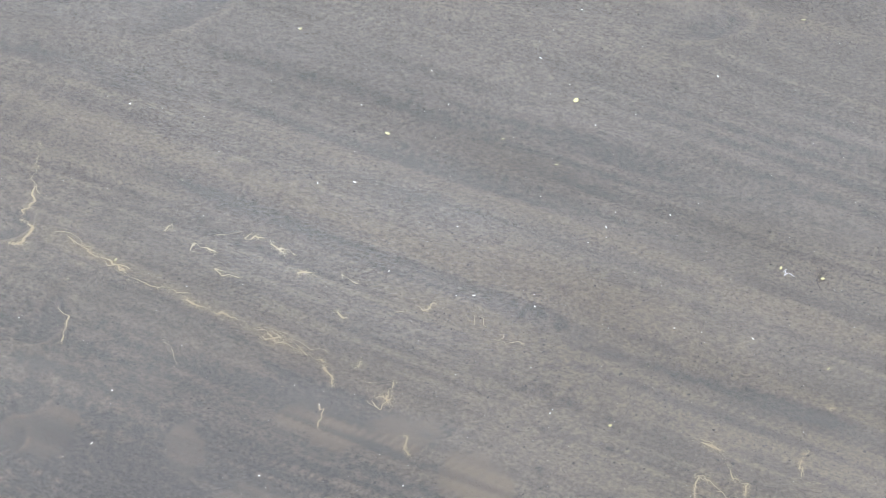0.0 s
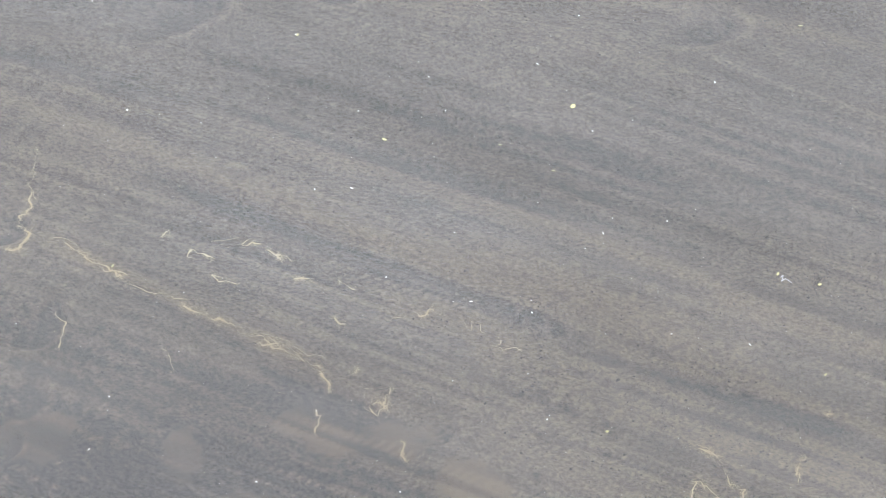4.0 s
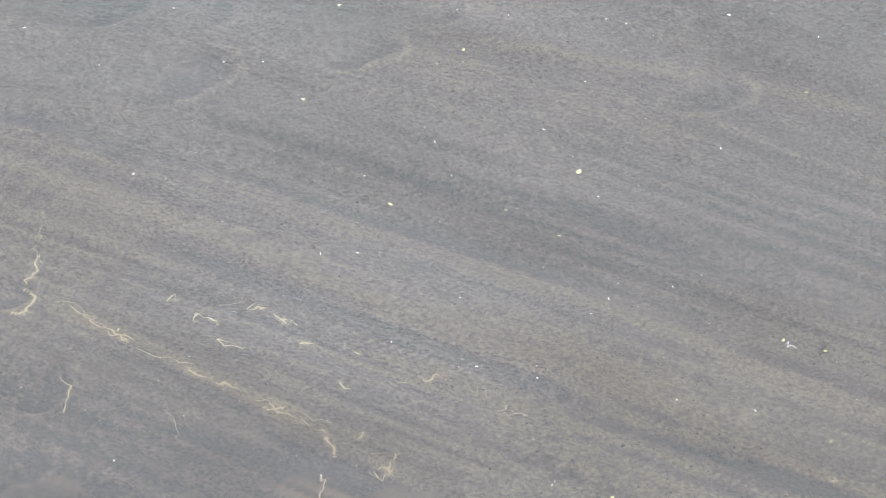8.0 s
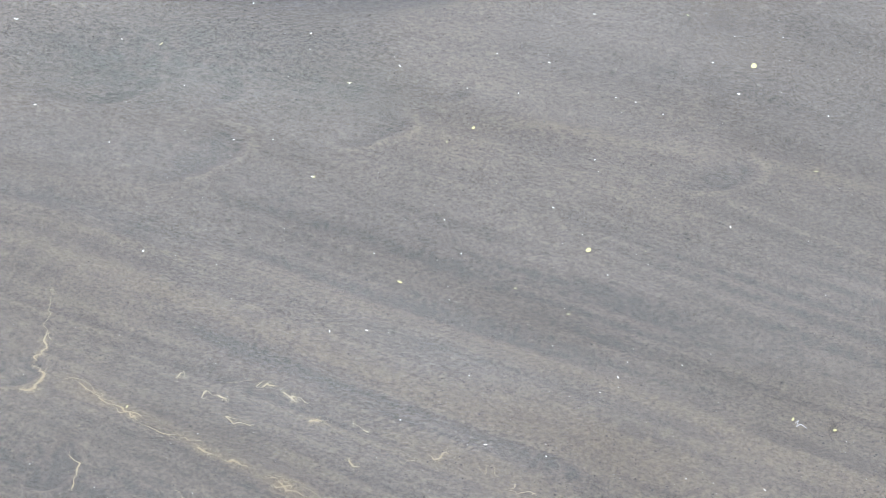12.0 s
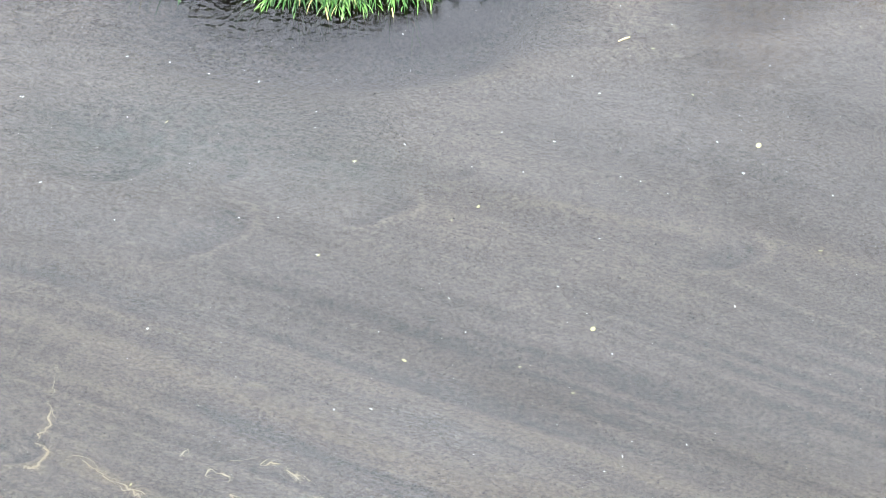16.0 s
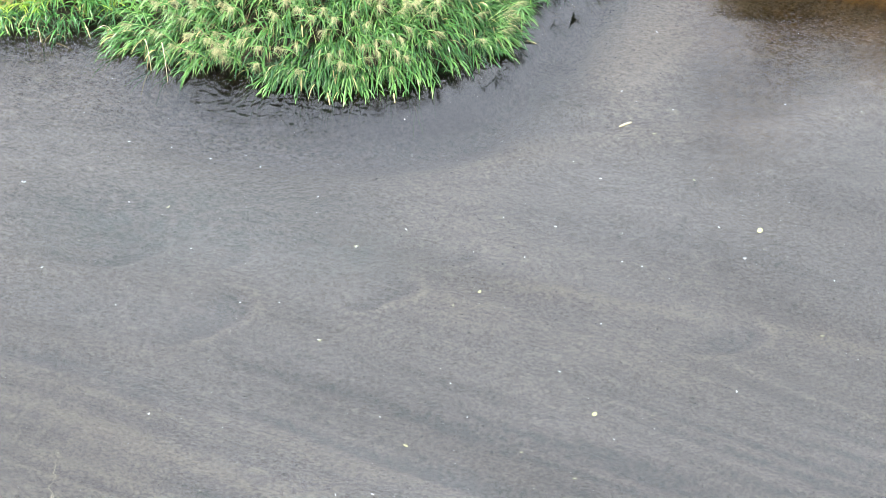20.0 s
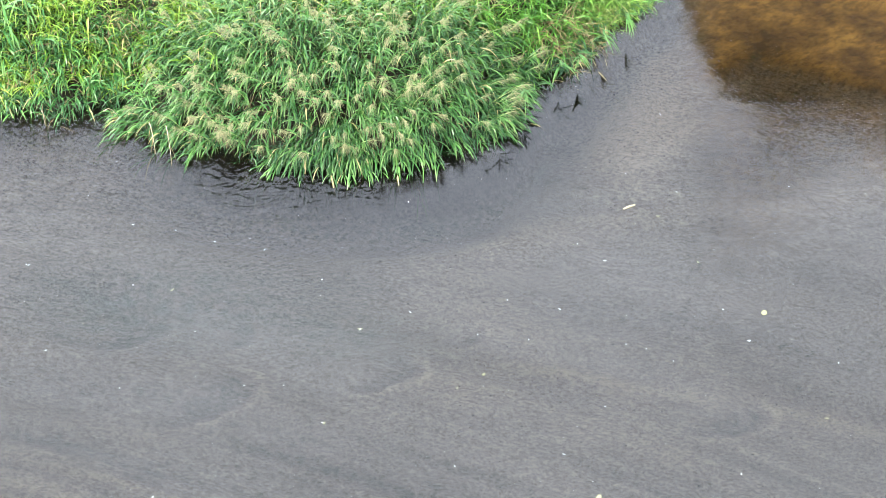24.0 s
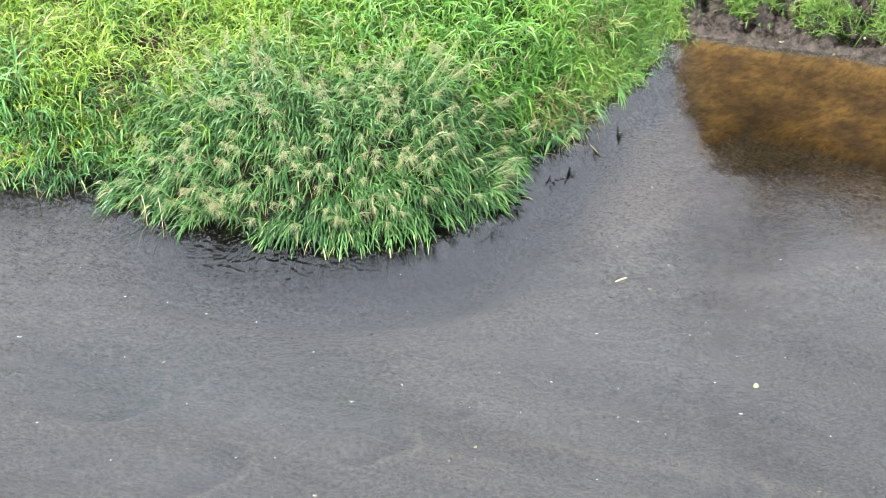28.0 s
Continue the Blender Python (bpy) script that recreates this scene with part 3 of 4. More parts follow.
at = tussocks(0.3, 1.1, 3.1, 34.0, 37.6, lambda x, y: (inland(x, y) > 0.1) * step(1.2, 1.8, x) * step(2.95, 2.5, x))
thicket("young_reeds", FRESH, at, 6, 0.2, 0.42, 7, (0.18, 0.34), (0.012, 0.02), (0.3, 0.8), "bright green young reeds on the point", 0.9)
x, y = scatter(34000, 0.9, 3.6, 33.4, 38.6, lambda x, y: (inland(x, y) > -0.03) * (dome(x, y) < 0.3) * step(1.3, 2.2, x + 0.5 * (fbm(x, y, 61) - 0.5)) * step(3.4, 3.05, x))
stand("fine_bank_grass", FINE, x, y, RNG.uniform(0.5, 1.0, len(x)) * canopy(x, y, 0.4) * lumps(x, y, 62, 0.5, 1.2, 1.8), (RNG.normal(0.06, 0.1, len(x)), RNG.normal(-0.06, 0.1, len(x))), 4, (0.13, 0.28), (0.006, 0.012), (0.3, 0.9),
      "fine light green grass on the point beside the mud")

x, y = scatter(260, -7, 1.2, 33.0, 37.0, lambda x, y: (inland(x, y) > 0.1) * step(0.5, 0.7, fbm(x * 1.4, y * 1.4, 91, 3)))
for sx, sy, wide, n in ((1.5, 34.6, 0.2, 75), (1.62, 34.95, 0.16, 40), (-3.65, 35.1, 0.22, 60), (-5.34, 33.85, 0.16, 18), (-5.2, 35.6, 0.2, 40), (-4.36, 34.5, 0.2, 45), (-5.7, 35.4, 0.2, 40), (1.95, 36.1, 0.15, 45)):
    x, y = np.concatenate([x, RNG.normal(sx, wide, n)]), np.concatenate([y, RNG.normal(sy, wide, n)])
stand("dead_straw", STRAW, x, y, np.minimum(RNG.uniform(0.4, 0.8, len(x)), canopy(x, y, 0.8) + 0.1), (RNG.normal(0.05, 0.2, len(x)), RNG.normal(-0.1, 0.2, len(x))), 5, (0.16, 0.36), (0.007, 0.015), (0.1, 0.7),
      "withered straw-brown stalks among the green grass")

# ---- flowering reeds, each a thing of its own ----


def tube(path, radii, sides=5):
    """A round stalk along a path: vertices and faces."""
    verts, faces = [], []
    for i, (p, r) in enumerate(zip(path, radii)):
        q = (path[min(i + 1, len(path) - 1)] - path[max(i - 1, 0)]).normalized()
        a = q.orthogonal().normalized()
        b = q.cross(a)
        verts += [tuple(p + a * (r * math.cos(2 * math.pi * k / sides)) + b * (r * math.sin(2 * math.pi * k / sides))) for k in range(sides)]
    for i in range(len(path) - 1):
        for k in range(sides):
            faces.append((i * sides + k, i * sides + (k + 1) % sides, (i + 1) * sides + (k + 1) % sides, (i + 1) * sides + k))
    faces.append(tuple(range(sides))[::-1])
    faces.append(tuple(range((len(path) - 1) * sides, len(path) * sides)))
    return verts, faces


def reed_with_plume(tall, lean, seed):
    """A reed that leans along its own x axis: stem, alternate leaves and a feathery seed head."""
    rng = np.random.default_rng(seed)
    root = new("flowering_reed")
    path = [Vector((lean * k * k, 0.03 * math.sin(3 * k + seed), tall * k - 0.3 * lean * k * k)) for k in np.linspace(0, 1, 9)]
    v, f = tube(path, np.linspace(0.005, 0.0022, 9))
    mesh_object("stem", v, f, STEM, root)
    for i in range(6):
        k = 0.35 + 0.09 * i
        p = path[int(round(k * 8))]
        az = (i % 2) * math.pi + rng.normal(1.2, 0.6)
        way = heading(np.array([az]), np.array([0.6])) + np.array([[0.5, 0, 0.1]])
        v, f, a = blades(np.array([p]), way, np.array([rng.uniform(0.24, 0.38)]), np.array([0.02]), np.array([rng.uniform(0.3, 0.7)]))
        mesh_object("leaf", v, f, REED, root, {"along": a}, smooth=False)
    tip, tang = np.array(path[-1]), np.array((path[-1] - path[-2]).normalized())
    n = 46
    k = rng.uniform(0, 1, n)
    base = tip + tang * (k[:, None] * 0.19 - 0.04)
    way = tang * 0.8 + rng.normal(0, 0.5, (n, 3)) + np.array([0.6, 0, -0.2])
    v, f, a = blades(base, way, rng.uniform(0.08, 0.2, n) * (1.15 - 0.5 * k), rng.uniform(0.002, 0.004, n), rng.uniform(0.1, 0.8, n))
    tagged(mesh_object("seed_head", v, f, PLUME, root, {"along": a}, smooth=False), "feathery buff seed head")
    return tagged(root, "tall green reed with a drooping buff seed head", "reed", "flowering reeds on the bank")


kinds = [reed_with_plume(0.42 + 0.1 * i, (0.2, 0.34)[i % 2], 1 + i) for i in range(8)]
px_, py_ = scatter(2300, -3.9, 1.4, 32.0, 35.0, lambda x, y: dome(x, y) * (0.16 + 0.2 * step(0.45, 0.65, fbm(x * 1.3, y * 1.3, 101, 3))))
for i, (rx_, ry_) in enumerate(zip(px_[:220], py_[:220])):
    r = math.hypot((rx_ - CX) / 2.5, (ry_ - CY) / 1.7)
    proto = kinds[i if i < 8 else int(np.clip(round((float(canopy(rx_, ry_, 0.78)) + 0.25 - 0.42) / 0.1 + RNG.normal(0, 0.6)), 0, 7))]
    az = math.degrees(math.atan2(ry_ - CY, rx_ - CX)) if r > 0.3 else -60
    at = pose(rx_, ry_, float(land_height(rx_, ry_)) - 0.03, 0, 0, az + RNG.normal(0, 30))
    if i < 8:
        proto.matrix_basis = at
    else:
        copy_thing(proto, at)



def broad_reed(tall, seed):
    """A stout reed with long broad leaves that arch from a bare stem."""
    rng = np.random.default_rng(seed)
    root = new("broad_leaved_reed")
    path = [Vector((0.16 * k * k, 0.02 * math.sin(4 * k), tall * k)) for k in np.linspace(0, 1, 7)]
    v, f = tube(path, np.linspace(0.008, 0.003, 7))
    mesh_object("stem", v, f, STEM, root)
    for i in range(11):
        k = 0.3 + 0.07 * i
        way = heading(np.array([(i % 2) * math.pi + rng.normal(0.4, 0.5)]), np.array([rng.uniform(0.35, 0.9)])) + np.array([[0.1, -0.1, 0.1]])
        v, f, a = blades(np.array([path[min(6, int(round(k * 6)))]]), way, np.array([rng.uniform(0.42, 0.62)]), np.array([rng.uniform(0.024, 0.036)]), np.array([rng.uniform(0.35, 0.8)]))
        mesh_object("leaf", v, f, LEFT, root, {"along": a}, smooth=False)
    return tagged(root, "stout reed with long broad arching green leaves", "reed", "broad-leaved reeds on the bank")


stout = [broad_reed(0.9, 21), broad_reed(0.8, 22), broad_reed(1.0, 23)]
for i, (bx, by) in enumerate(((-5.75, 34.3), (-5.95, 34.6), (-5.55, 34.55), (-5.6, 35.0), (-5.9, 35.2), (-5.35, 34.95), (-5.05, 33.75), (-4.75, 33.7), (-5.85, 33.85), (-0.9, 35.6), (0.2, 35.5), (0.75, 35.2), (-1.8, 35.7), (1.1, 35.7), (-3.4, 36.3), (-4.5, 36.2))):
    at = pose(bx, by, float(land_height(bx, by)) - 0.03, 0, 0, -90 + RNG.normal(0, 50)) @ Matrix.Scale(0.9 if by > 34 else 0.6, 4)
    if i < 3:
        stout[i].matrix_basis = at
    else:
        copy_thing(stout[i % 3], at)

# ---- stalks hanging over the water ----


def dead_stalk(root_at, tip_at, dip):
    root = new("dead_reed_stalk")
    a, b = Vector(root_at), Vector(tip_at)
    root.location = a
    path = [(b - a) * k + Vector((0, 0, dip * math.sin(math.pi * k))) for k in np.linspace(0, 1, 7)]
    v, f = tube(path, np.linspace(0.007, 0.003, 7))
    mesh_object("stem", v, f, WOOD, root)
    for k in (2, 4, 5):
        w, g, al = blades(np.array([path[k]]), np.array([path[k] - path[k - 1]]) + RNG.normal(0, 0.04, (1, 3)), np.array([0.16]), np.array([0.012]), np.array([0.6]))
        mesh_object("leaf", w, g, STRAW, root, {"along": al}, smooth=False)
    return tagged(root, "bleached dead reed stalk trailing over the water", "reed", "dead stalks at the waterline")


for (ax, ay), (bx, by) in (((-3.66, 32.8), (-3.58, 32.44)), ((-3.88, 32.86), (-3.8, 32.63)), ((-4.48, 33.09), (-4.29, 33.26)), ((-5.28, 33.08), (-5.27, 33.18))):
    dead_stalk((ax, ay, 0.35), (bx, by, 0.012), 0.12)


def sprig(at, size, seed):
    """A low tuft of leaves that hangs out over the water."""
    rng = np.random.default_rng(seed)
    root = new("overhanging_grass_tuft")
    root.location = at
    for i in range(9):
        az = rng.normal(-1.0, 0.7)
        w, g, al = blades(np.array([[0, 0, 0.02 * i]]), heading(np.array([az]), np.array([rng.uniform(0.1, 0.7)])), np.array([size * rng.uniform(0.7, 1.2)]), np.array([0.017]), np.array([rng.uniform(0.3, 0.8)]))
        mesh_object("leaf", w, g, REED, root, {"along": al}, smooth=False)
    return tagged(root, "green grass tuft drooping over dark water", "grass tuft", "tufts at the waterline")


for i, (sx, sy) in enumerate(((1.68, 34.16), (1.42, 33.99), (2.01, 34.63), (0.96, 33.42), (0.63, 32.97), (2.34, 34.98))):
    sprig((sx, sy, 0.28), 0.36, 40 + i)

# ---- weeds on the mud ----


def weed(seed, leaves, size, tall):
    rng = np.random.default_rng(seed)
    root = new("mud_weed")
    v, f = tube([Vector((0, 0, 0)), Vector((0.01, 0, tall * 0.5)), Vector((0.02, 0.01, tall))], (0.004, 0.003, 0.002))
    mesh_object("stem", v, f, STEM, root)
    for i in range(leaves):
        az = i * 2.4 + rng.normal(0, 0.3)
        w, g, al = blades(np.array([[0.01, 0, tall * (0.3 + 0.7 * i / leaves)]]), heading(np.array([az]), np.array([rng.uniform(0.2, 0.8)])), np.array([size * rng.uniform(0.7, 1.2)]), np.array([size * 0.42]), np.array([0.35]))
        mesh_object("leaf", w, g, WEED, root, {"along": al}, smooth=False)
    return tagged(root, "small broad-leaved green weed growing in wet mud", "weed", "weeds on the mud bank")


weeds = [weed(60, 9, 0.045, 0.12), weed(61, 11, 0.038, 0.17), weed(62, 8, 0.05, 0.09)]


def green_mud(x, y):
    """How far a place lies inside the grassy part of the mud bank."""
    return y - np.interp(x, (3.2, 3.9, 4.25, 4.9, 5.6, 6.1, 9), (37.9, 36.95, 36.75, 36.57, 36.5, 36.38, 35.9)) + 0.5 * (fbm(x * 1.4, y * 1.4, 111, 3) - 0.5)


wx, wy = scatter(330, 3.6, 7.0, 36.3, 37.9, lambda x, y: step(-0.1, 0.3, green_mud(x, y)))
for i, (ax, ay) in enumerate(zip(wx, wy)):
    at = pose(ax, ay, float(land_height(ax, ay)) - 0.02, 0, 0, RNG.uniform(0, 360))
    if i < 3:
        weeds[i].matrix_basis = at
    else:
        copy_thing(weeds[i % 3], at)
x, y = scatter(16000, 3.4, 7.6, 36.3, 38.6, lambda x, y: step(0.36, 0.55, fbm(x * 1.7, y * 1.7, 121, 3)) * step(-0.05, 0.3, green_mud(x, y)))
tufts = stand("mud_grass", FINE, x, y, RNG.uniform(0.1, 0.3, len(x)) * lumps(x, y, 122, 0.4, 1.3, 2.5), (RNG.normal(0, 0.06, len(x)), RNG.normal(0, 0.06, len(x))), 4, (0.14, 0.32), (0.007, 0.013), (0.1, 0.6),
              "sparse green grass sprouting from wet mud")

# ---- trees behind the mud bank, seen mirrored in the cove ----


def tree(at, tall, wide, seed, mid=0.52, half=0.46):
    rng = np.random.default_rng(seed)
    root = new("bank_tree")
    root.location = at
    trunk = [Vector((0.12 * math.sin(2 * k + seed), 0.1 * math.cos(3 * k), tall * 0.62 * k - 0.1)) for k in np.linspace(0, 1, 8)]
    v, f = tube(trunk, np.linspace(0.17, 0.05, 8), 8)
    mesh_object("trunk", v, f, BARK, root)
    ends = []
    for i in range(11):
        a = trunk[2 + i % 6]
        az, up = i * 2.4 + rng.normal(0, 0.3), rng.uniform(0.1, 0.8)
        b = a + Vector((math.cos(az) * wide * 0.75, math.sin(az) * wide * 0.75, up * tall * 0.3))
        v, f = tube([a, a.lerp(b, 0.5) + Vector((0, 0, 0.12)), b], (0.05, 0.03, 0.012), 6)
        mesh_object("limb", v, f, BARK, root)
        ends.append(b)
    n = 11000
    th, ph, rr = rng.uniform(0, 2 * np.pi, n), np.arccos(rng.uniform(-1, 1, n)), rng.uniform(0.25, 1, n) ** 0.5
    lump = 0.82 + 0.3 * fbm(th * 1.6 + seed, ph * 2.2, 131 + seed, 3)
    base = np.stack([np.cos(th) * np.sin(ph) * wide * rr * lump, np.sin(th) * np.sin(ph) * wide * rr * lump, tall * mid + np.cos(ph) * tall * half * rr * lump], -1)
    v, f, a = blades(base, rng.normal(0, 1, (n, 3)) + np.array([0, 0, -0.3]), rng.uniform(0.16, 0.3, n), rng.uniform(0.07, 0.12, n), rng.uniform(0.1, 0.4, n))
    mesh_object("crown", v, f, CROWN, root, {"along": a}, smooth=False)
    return tagged(root, "dark leafy tree mirrored in the brown water", "tree", "trees behind the mud")


tree((5.4, 39.5, 0.4), 4.9, 1.95, 1, 0.46, 0.52)
tree((7.1, 40.1, 0.4), 5.6, 2.3, 4, 0.52, 0.46)
tree((10.8, 39.9, 0.5), 5.2, 2.9, 2, 0.5, 0.47)
tree((14.9, 40.4, 0.6), 5.4, 3.0, 3)

# ---- algae on the bed ----


def algae(points, spread, count, seed):
    """Crinkled yellowish ribbons that trail along a crooked line just under the surface, thick and thin by turns."""
    rng = np.random.default_rng(seed)
    pts = np.array(points)
    seg = np.concatenate([[0], np.cumsum(np.hypot(*np.diff(pts, axis=0).T))])
    verts, faces = [], []
    lines = 1 + int(spread * 45) + count // 90
    for n in range(lines):
        a, e = (0, seg[-1]) if n == 0 else np.sort(rng.uniform(0, seg[-1], 2))
        e = min(max(e, a + 0.12), seg[-1])
        k = np.arange(a, e, 0.012)
        if len(k) < 4:
            continue
        side = rng.normal(0, spread + 0.006) if n else 0
        q = k + n * 3.7
        x = np.interp(k, seg, pts[:, 0]) + side * 0.6 + 0.09 * (lattice(q * 5, q * 0, seed) - 0.5) + 0.06 * (lattice(q * 17, q * 0, seed + 9) - 0.5)
        y = np.interp(k, seg, pts[:, 1]) + side + 0.09 * (lattice(q * 5, q * 0 + 7, seed) - 0.5) + 0.06 * (lattice(q * 17, q * 0 + 7, seed + 9) - 0.5)
        tx, ty = np.gradient(x), np.gradient(y)
        h = np.hypot(tx, ty) + 1e-6
        w = (0.008 if n == 0 else 0.005) * (0.12 + 1.5 * lattice(q * 9, q * 0 + 3, seed + 4) ** 2) * np.minimum(1, np.minimum(np.arange(len(k)), np.arange(len(k))[::-1]) / 4 + 0.1)
        z = -0.03 + 0.012 * lattice(q * 11, q * 0, seed + 2)
        s = len(verts)
        for p in range(len(k)):
            ox, oy = -ty[p] / h[p] * w[p], tx[p] / h[p] * w[p]
            verts += [(x[p] - ox, y[p] - oy, z[p]), (x[p], y[p], z[p] + 0.3 * w[p]), (x[p] + ox, y[p] + oy, z[p])]
        for p in range(len(k) - 1):
            c = s + 3 * p
            faces += [(c, c + 3, c + 4, c + 1), (c + 1, c + 4, c + 5, c + 2)]
    k = rng.uniform(0, seg[-1], count * 12)
    k = k[lattice(k * 8, k * 0 + 3, seed + 4) ** 2 > rng.random(len(k))]
    m = len(k)
    x = np.interp(k, seg, pts[:, 0]) + rng.normal(0, 0.6 * spread + 0.006, m) + 0.09 * (lattice(k * 5, k * 0, seed) - 0.5) + 0.06 * (lattice(k * 17, k * 0, seed + 9) - 0.5)
    y = np.interp(k, seg, pts[:, 1]) + rng.normal(0, spread + 0.006, m) + 0.09 * (lattice(k * 5, k * 0 + 7, seed) - 0.5) + 0.06 * (lattice(k * 17, k * 0 + 7, seed + 9) - 0.5)
    way = heading(rng.uniform(0, 2 * np.pi, m), np.zeros(m))
    fv, ff, _ = blades(np.stack([x, y, np.full(m, -0.028)], -1), way, rng.uniform(0.006, 0.026, m), rng.uniform(0.002, 0.005, m), np.zeros(m), np.cross(way, np.array([0, 0, 1.0])))
    s = len(verts)
    verts += [tuple(q) for q in fv.tolist()]
    faces += [tuple(s + c for c in f) for f in ff]
    mid = np.mean(np.array(verts), axis=0)
    ob = mesh_object("algae_strand", np.array(verts) - mid, faces, ALGAE)
    ob.location = mid
    return tagged(ob, "crinkled yellowish threads of algae in shallow water", "algae", "algae strands over the bed")


algae([(-4.51, 26.08), (-4.46, 25.88), (-4.52, 25.58), (-4.44, 25.22), (-4.66, 24.98)], 0.012, 90, 1)
algae([(-4.66, 24.98), (-4.53, 24.83), (-4.53, 24.63), (-4.75, 24.55)], 0.012, 80, 2)
algae([(-4.2, 24.81), (-3.54, 24.26), (-2.7, 23.76)], 0.03, 90, 3)
algae([(-2.7, 23.76), (-1.81, 23.25), (-1.31, 22.95), (-1.09, 22.83)], 0.035, 170, 4)
algae([(-1.81, 23.23), (-1.44, 23.07)], 0.05, 110, 5)
algae([(-1.11, 22.79), (-1.07, 22.64), (-1.04, 22.5)], 0.012, 50, 6)
algae([(-0.78, 22.8), (-0.88, 22.7)], 0.015, 24, 7)
algae([(-0.66, 22.61), (-0.39, 22.51), (-0.48, 22.27), (-0.63, 22.36)], 0.05, 110, 8)
algae([(-0.28, 21.86), (-0.26, 21.69), (-0.22, 21.55)], 0.01, 40, 9)
algae([(-2.87, 23.18), (-2.83, 22.97), (-2.77, 22.79)], 0.012, 26, 10)
algae([(-1.2, 22.28), (-1.17, 22.08), (-1.24, 21.94)], 0.01, 16, 11)
algae([(2.78, 21.79), (2.96, 21.69), (3.11, 21.59)], 0.03, 60, 12)
algae([(3.12, 21.47), (3.2, 21.24), (3.37, 21.18), (3.32, 21.02)], 0.02, 70, 13)
algae([(2.81, 21.25), (2.83, 21.12), (2.76, 20.95)], 0.015, 50, 14)
algae([(2.87, 21.28), (3.13, 21.04), (3.3, 20.95)], 0.05, 90, 15)
algae([(4.04, 21.53), (3.91, 21.5), (3.89, 21.35), (3.91, 21.18)], 0.014, 60, 16)
algae([(4.03, 21.21), (4.24, 21.16)], 0.03, 22, 17)
algae([(-4.1, 23.66), (-4.01, 23.38), (-4.05, 23.18)], 0.008, 22, 18)
algae([(-0.17, 23.76), (-0.13, 23.55), (0.04, 23.69)], 0.02, 22, 19)
algae([(0.42, 23.45), (0.47, 23.35)], 0.02, 14, 20)
algae([(-1.75, 24.53), (-1.65, 24.4)], 0.025, 18, 21)
algae([(-2.42, 24.7), (-2.1, 24.74)], 0.06, 16, 22)
algae([(-1.61, 22.57), (-1.54, 22.45)], 0.01, 10, 23)
algae([(4.33, 22.19), (4.29, 22.03)], 0.012, 14, 24)

for i, (kx, ky) in enumerate(((-2.99, 24.79), (-2.6, 24.46), (-2.07, 24.7), (-1.71, 24.45), (-0.95, 24.03), (-1.39, 24.16), (0.05, 23.61), (0.45, 23.38), (0.85, 23.16), (-0.45, 23.58), (-1.1, 23.55), (-2.3, 24.1))):
    turn = 0.5 + 1.9 * i
    algae([(kx, ky), (kx + 0.12 * math.cos(turn), ky + 0.1 * math.sin(turn)), (kx + 0.2, ky - 0.07)], 0.02, 14, 60 + i)

# ---- what floats ----


def lens_mesh(name, long, wide, material, curl, seed):
    """A small curled leaf or petal with a rounded outline and a little thickness."""
    bm = bmesh.new()
    rng = np.random.default_rng(seed)
    rings = []
    for z in (0.0, 0.003):
        ring = []
        for k in range(10):
            a = 2 * math.pi * k / 10
            r = 1 + 0.12 * rng.normal()
            x, y = long * 0.5 * r * math.cos(a), wide * 0.5 * r * math.sin(a)
            ring.append(bm.verts.new((x, y, z + curl * (x / long) ** 2)))
        rings.append(ring)
    top = bm.verts.new((0, 0, 0.005))
    for k in range(10):
        j = (k + 1) % 10
        bm.faces.new((rings[0][k], rings[0][j], rings[1][j], rings[1][k]))
        bm.faces.new((rings[1][k], rings[1][j], top))
    bm.faces.new(rings[0][::-1])
    me = bpy.data.meshes.new(name)
    bm.to_mesh(me)
    bm.free()
    me.materials.append(material)
    return me


def float_at(name, me, x, y, turn, label, category, group=""):
    ob = new(name, me)
    ob.matrix_basis = pose(x, y, 0.002, 0, 0, turn)
    return tagged(ob, label, category, group)


for (fx, fy), long, wide, turn in (((3.83, 29.7), 0.085, 0.07, 100), ((1.71, 26.65), 0.07, 0.06, 90)):
    float_at("yellow_leaf", lens_mesh("yellow_leaf", long, wide, YELLOW, 0.02, 5), fx, fy, turn, "rounded pale yellow leaf floating on the river", "leaf", "yellow leaves afloat")
for (fx, fy), long, wide, turn in (((-0.48, 26.16), 0.065, 0.028, -30), ((1.91, 21.92), 0.04, 0.035, 0), ((2.61, 31.45), 0.045, 0.02, 0), ((-1.11, 29.43), 0.06, 0.025, 0), ((0.39, 28.65), 0.05, 0.035, 60), ((3.07, 30.6), 0.045, 0.02, -50),
                                   ((4.45, 27.91), 0.06, 0.018, 0), ((1.45, 25.66), 0.045, 0.018, 0), ((0.85, 26.06), 0.04, 0.016, 0), ((-3.51, 24.3), 0.05, 0.02, 70), ((4.31, 22.66), 0.045, 0.02, 50), ((-3.44, 30.12), 0.06, 0.018, 50), ((3.9, 24.09), 0.05, 0.03, 70), ((0.07, 28.42), 0.04, 0.02, 80), ((-1.51, 27.84), 0.045, 0.03, 60)):
    float_at("leaf_fragment", lens_mesh("leaf_fragment", long, wide, YELLOW, 0.015, int(fx * 100) % 97), fx, fy, turn, "torn yellowish leaf fragment floating on the water", "leaf", "leaf fragments afloat")

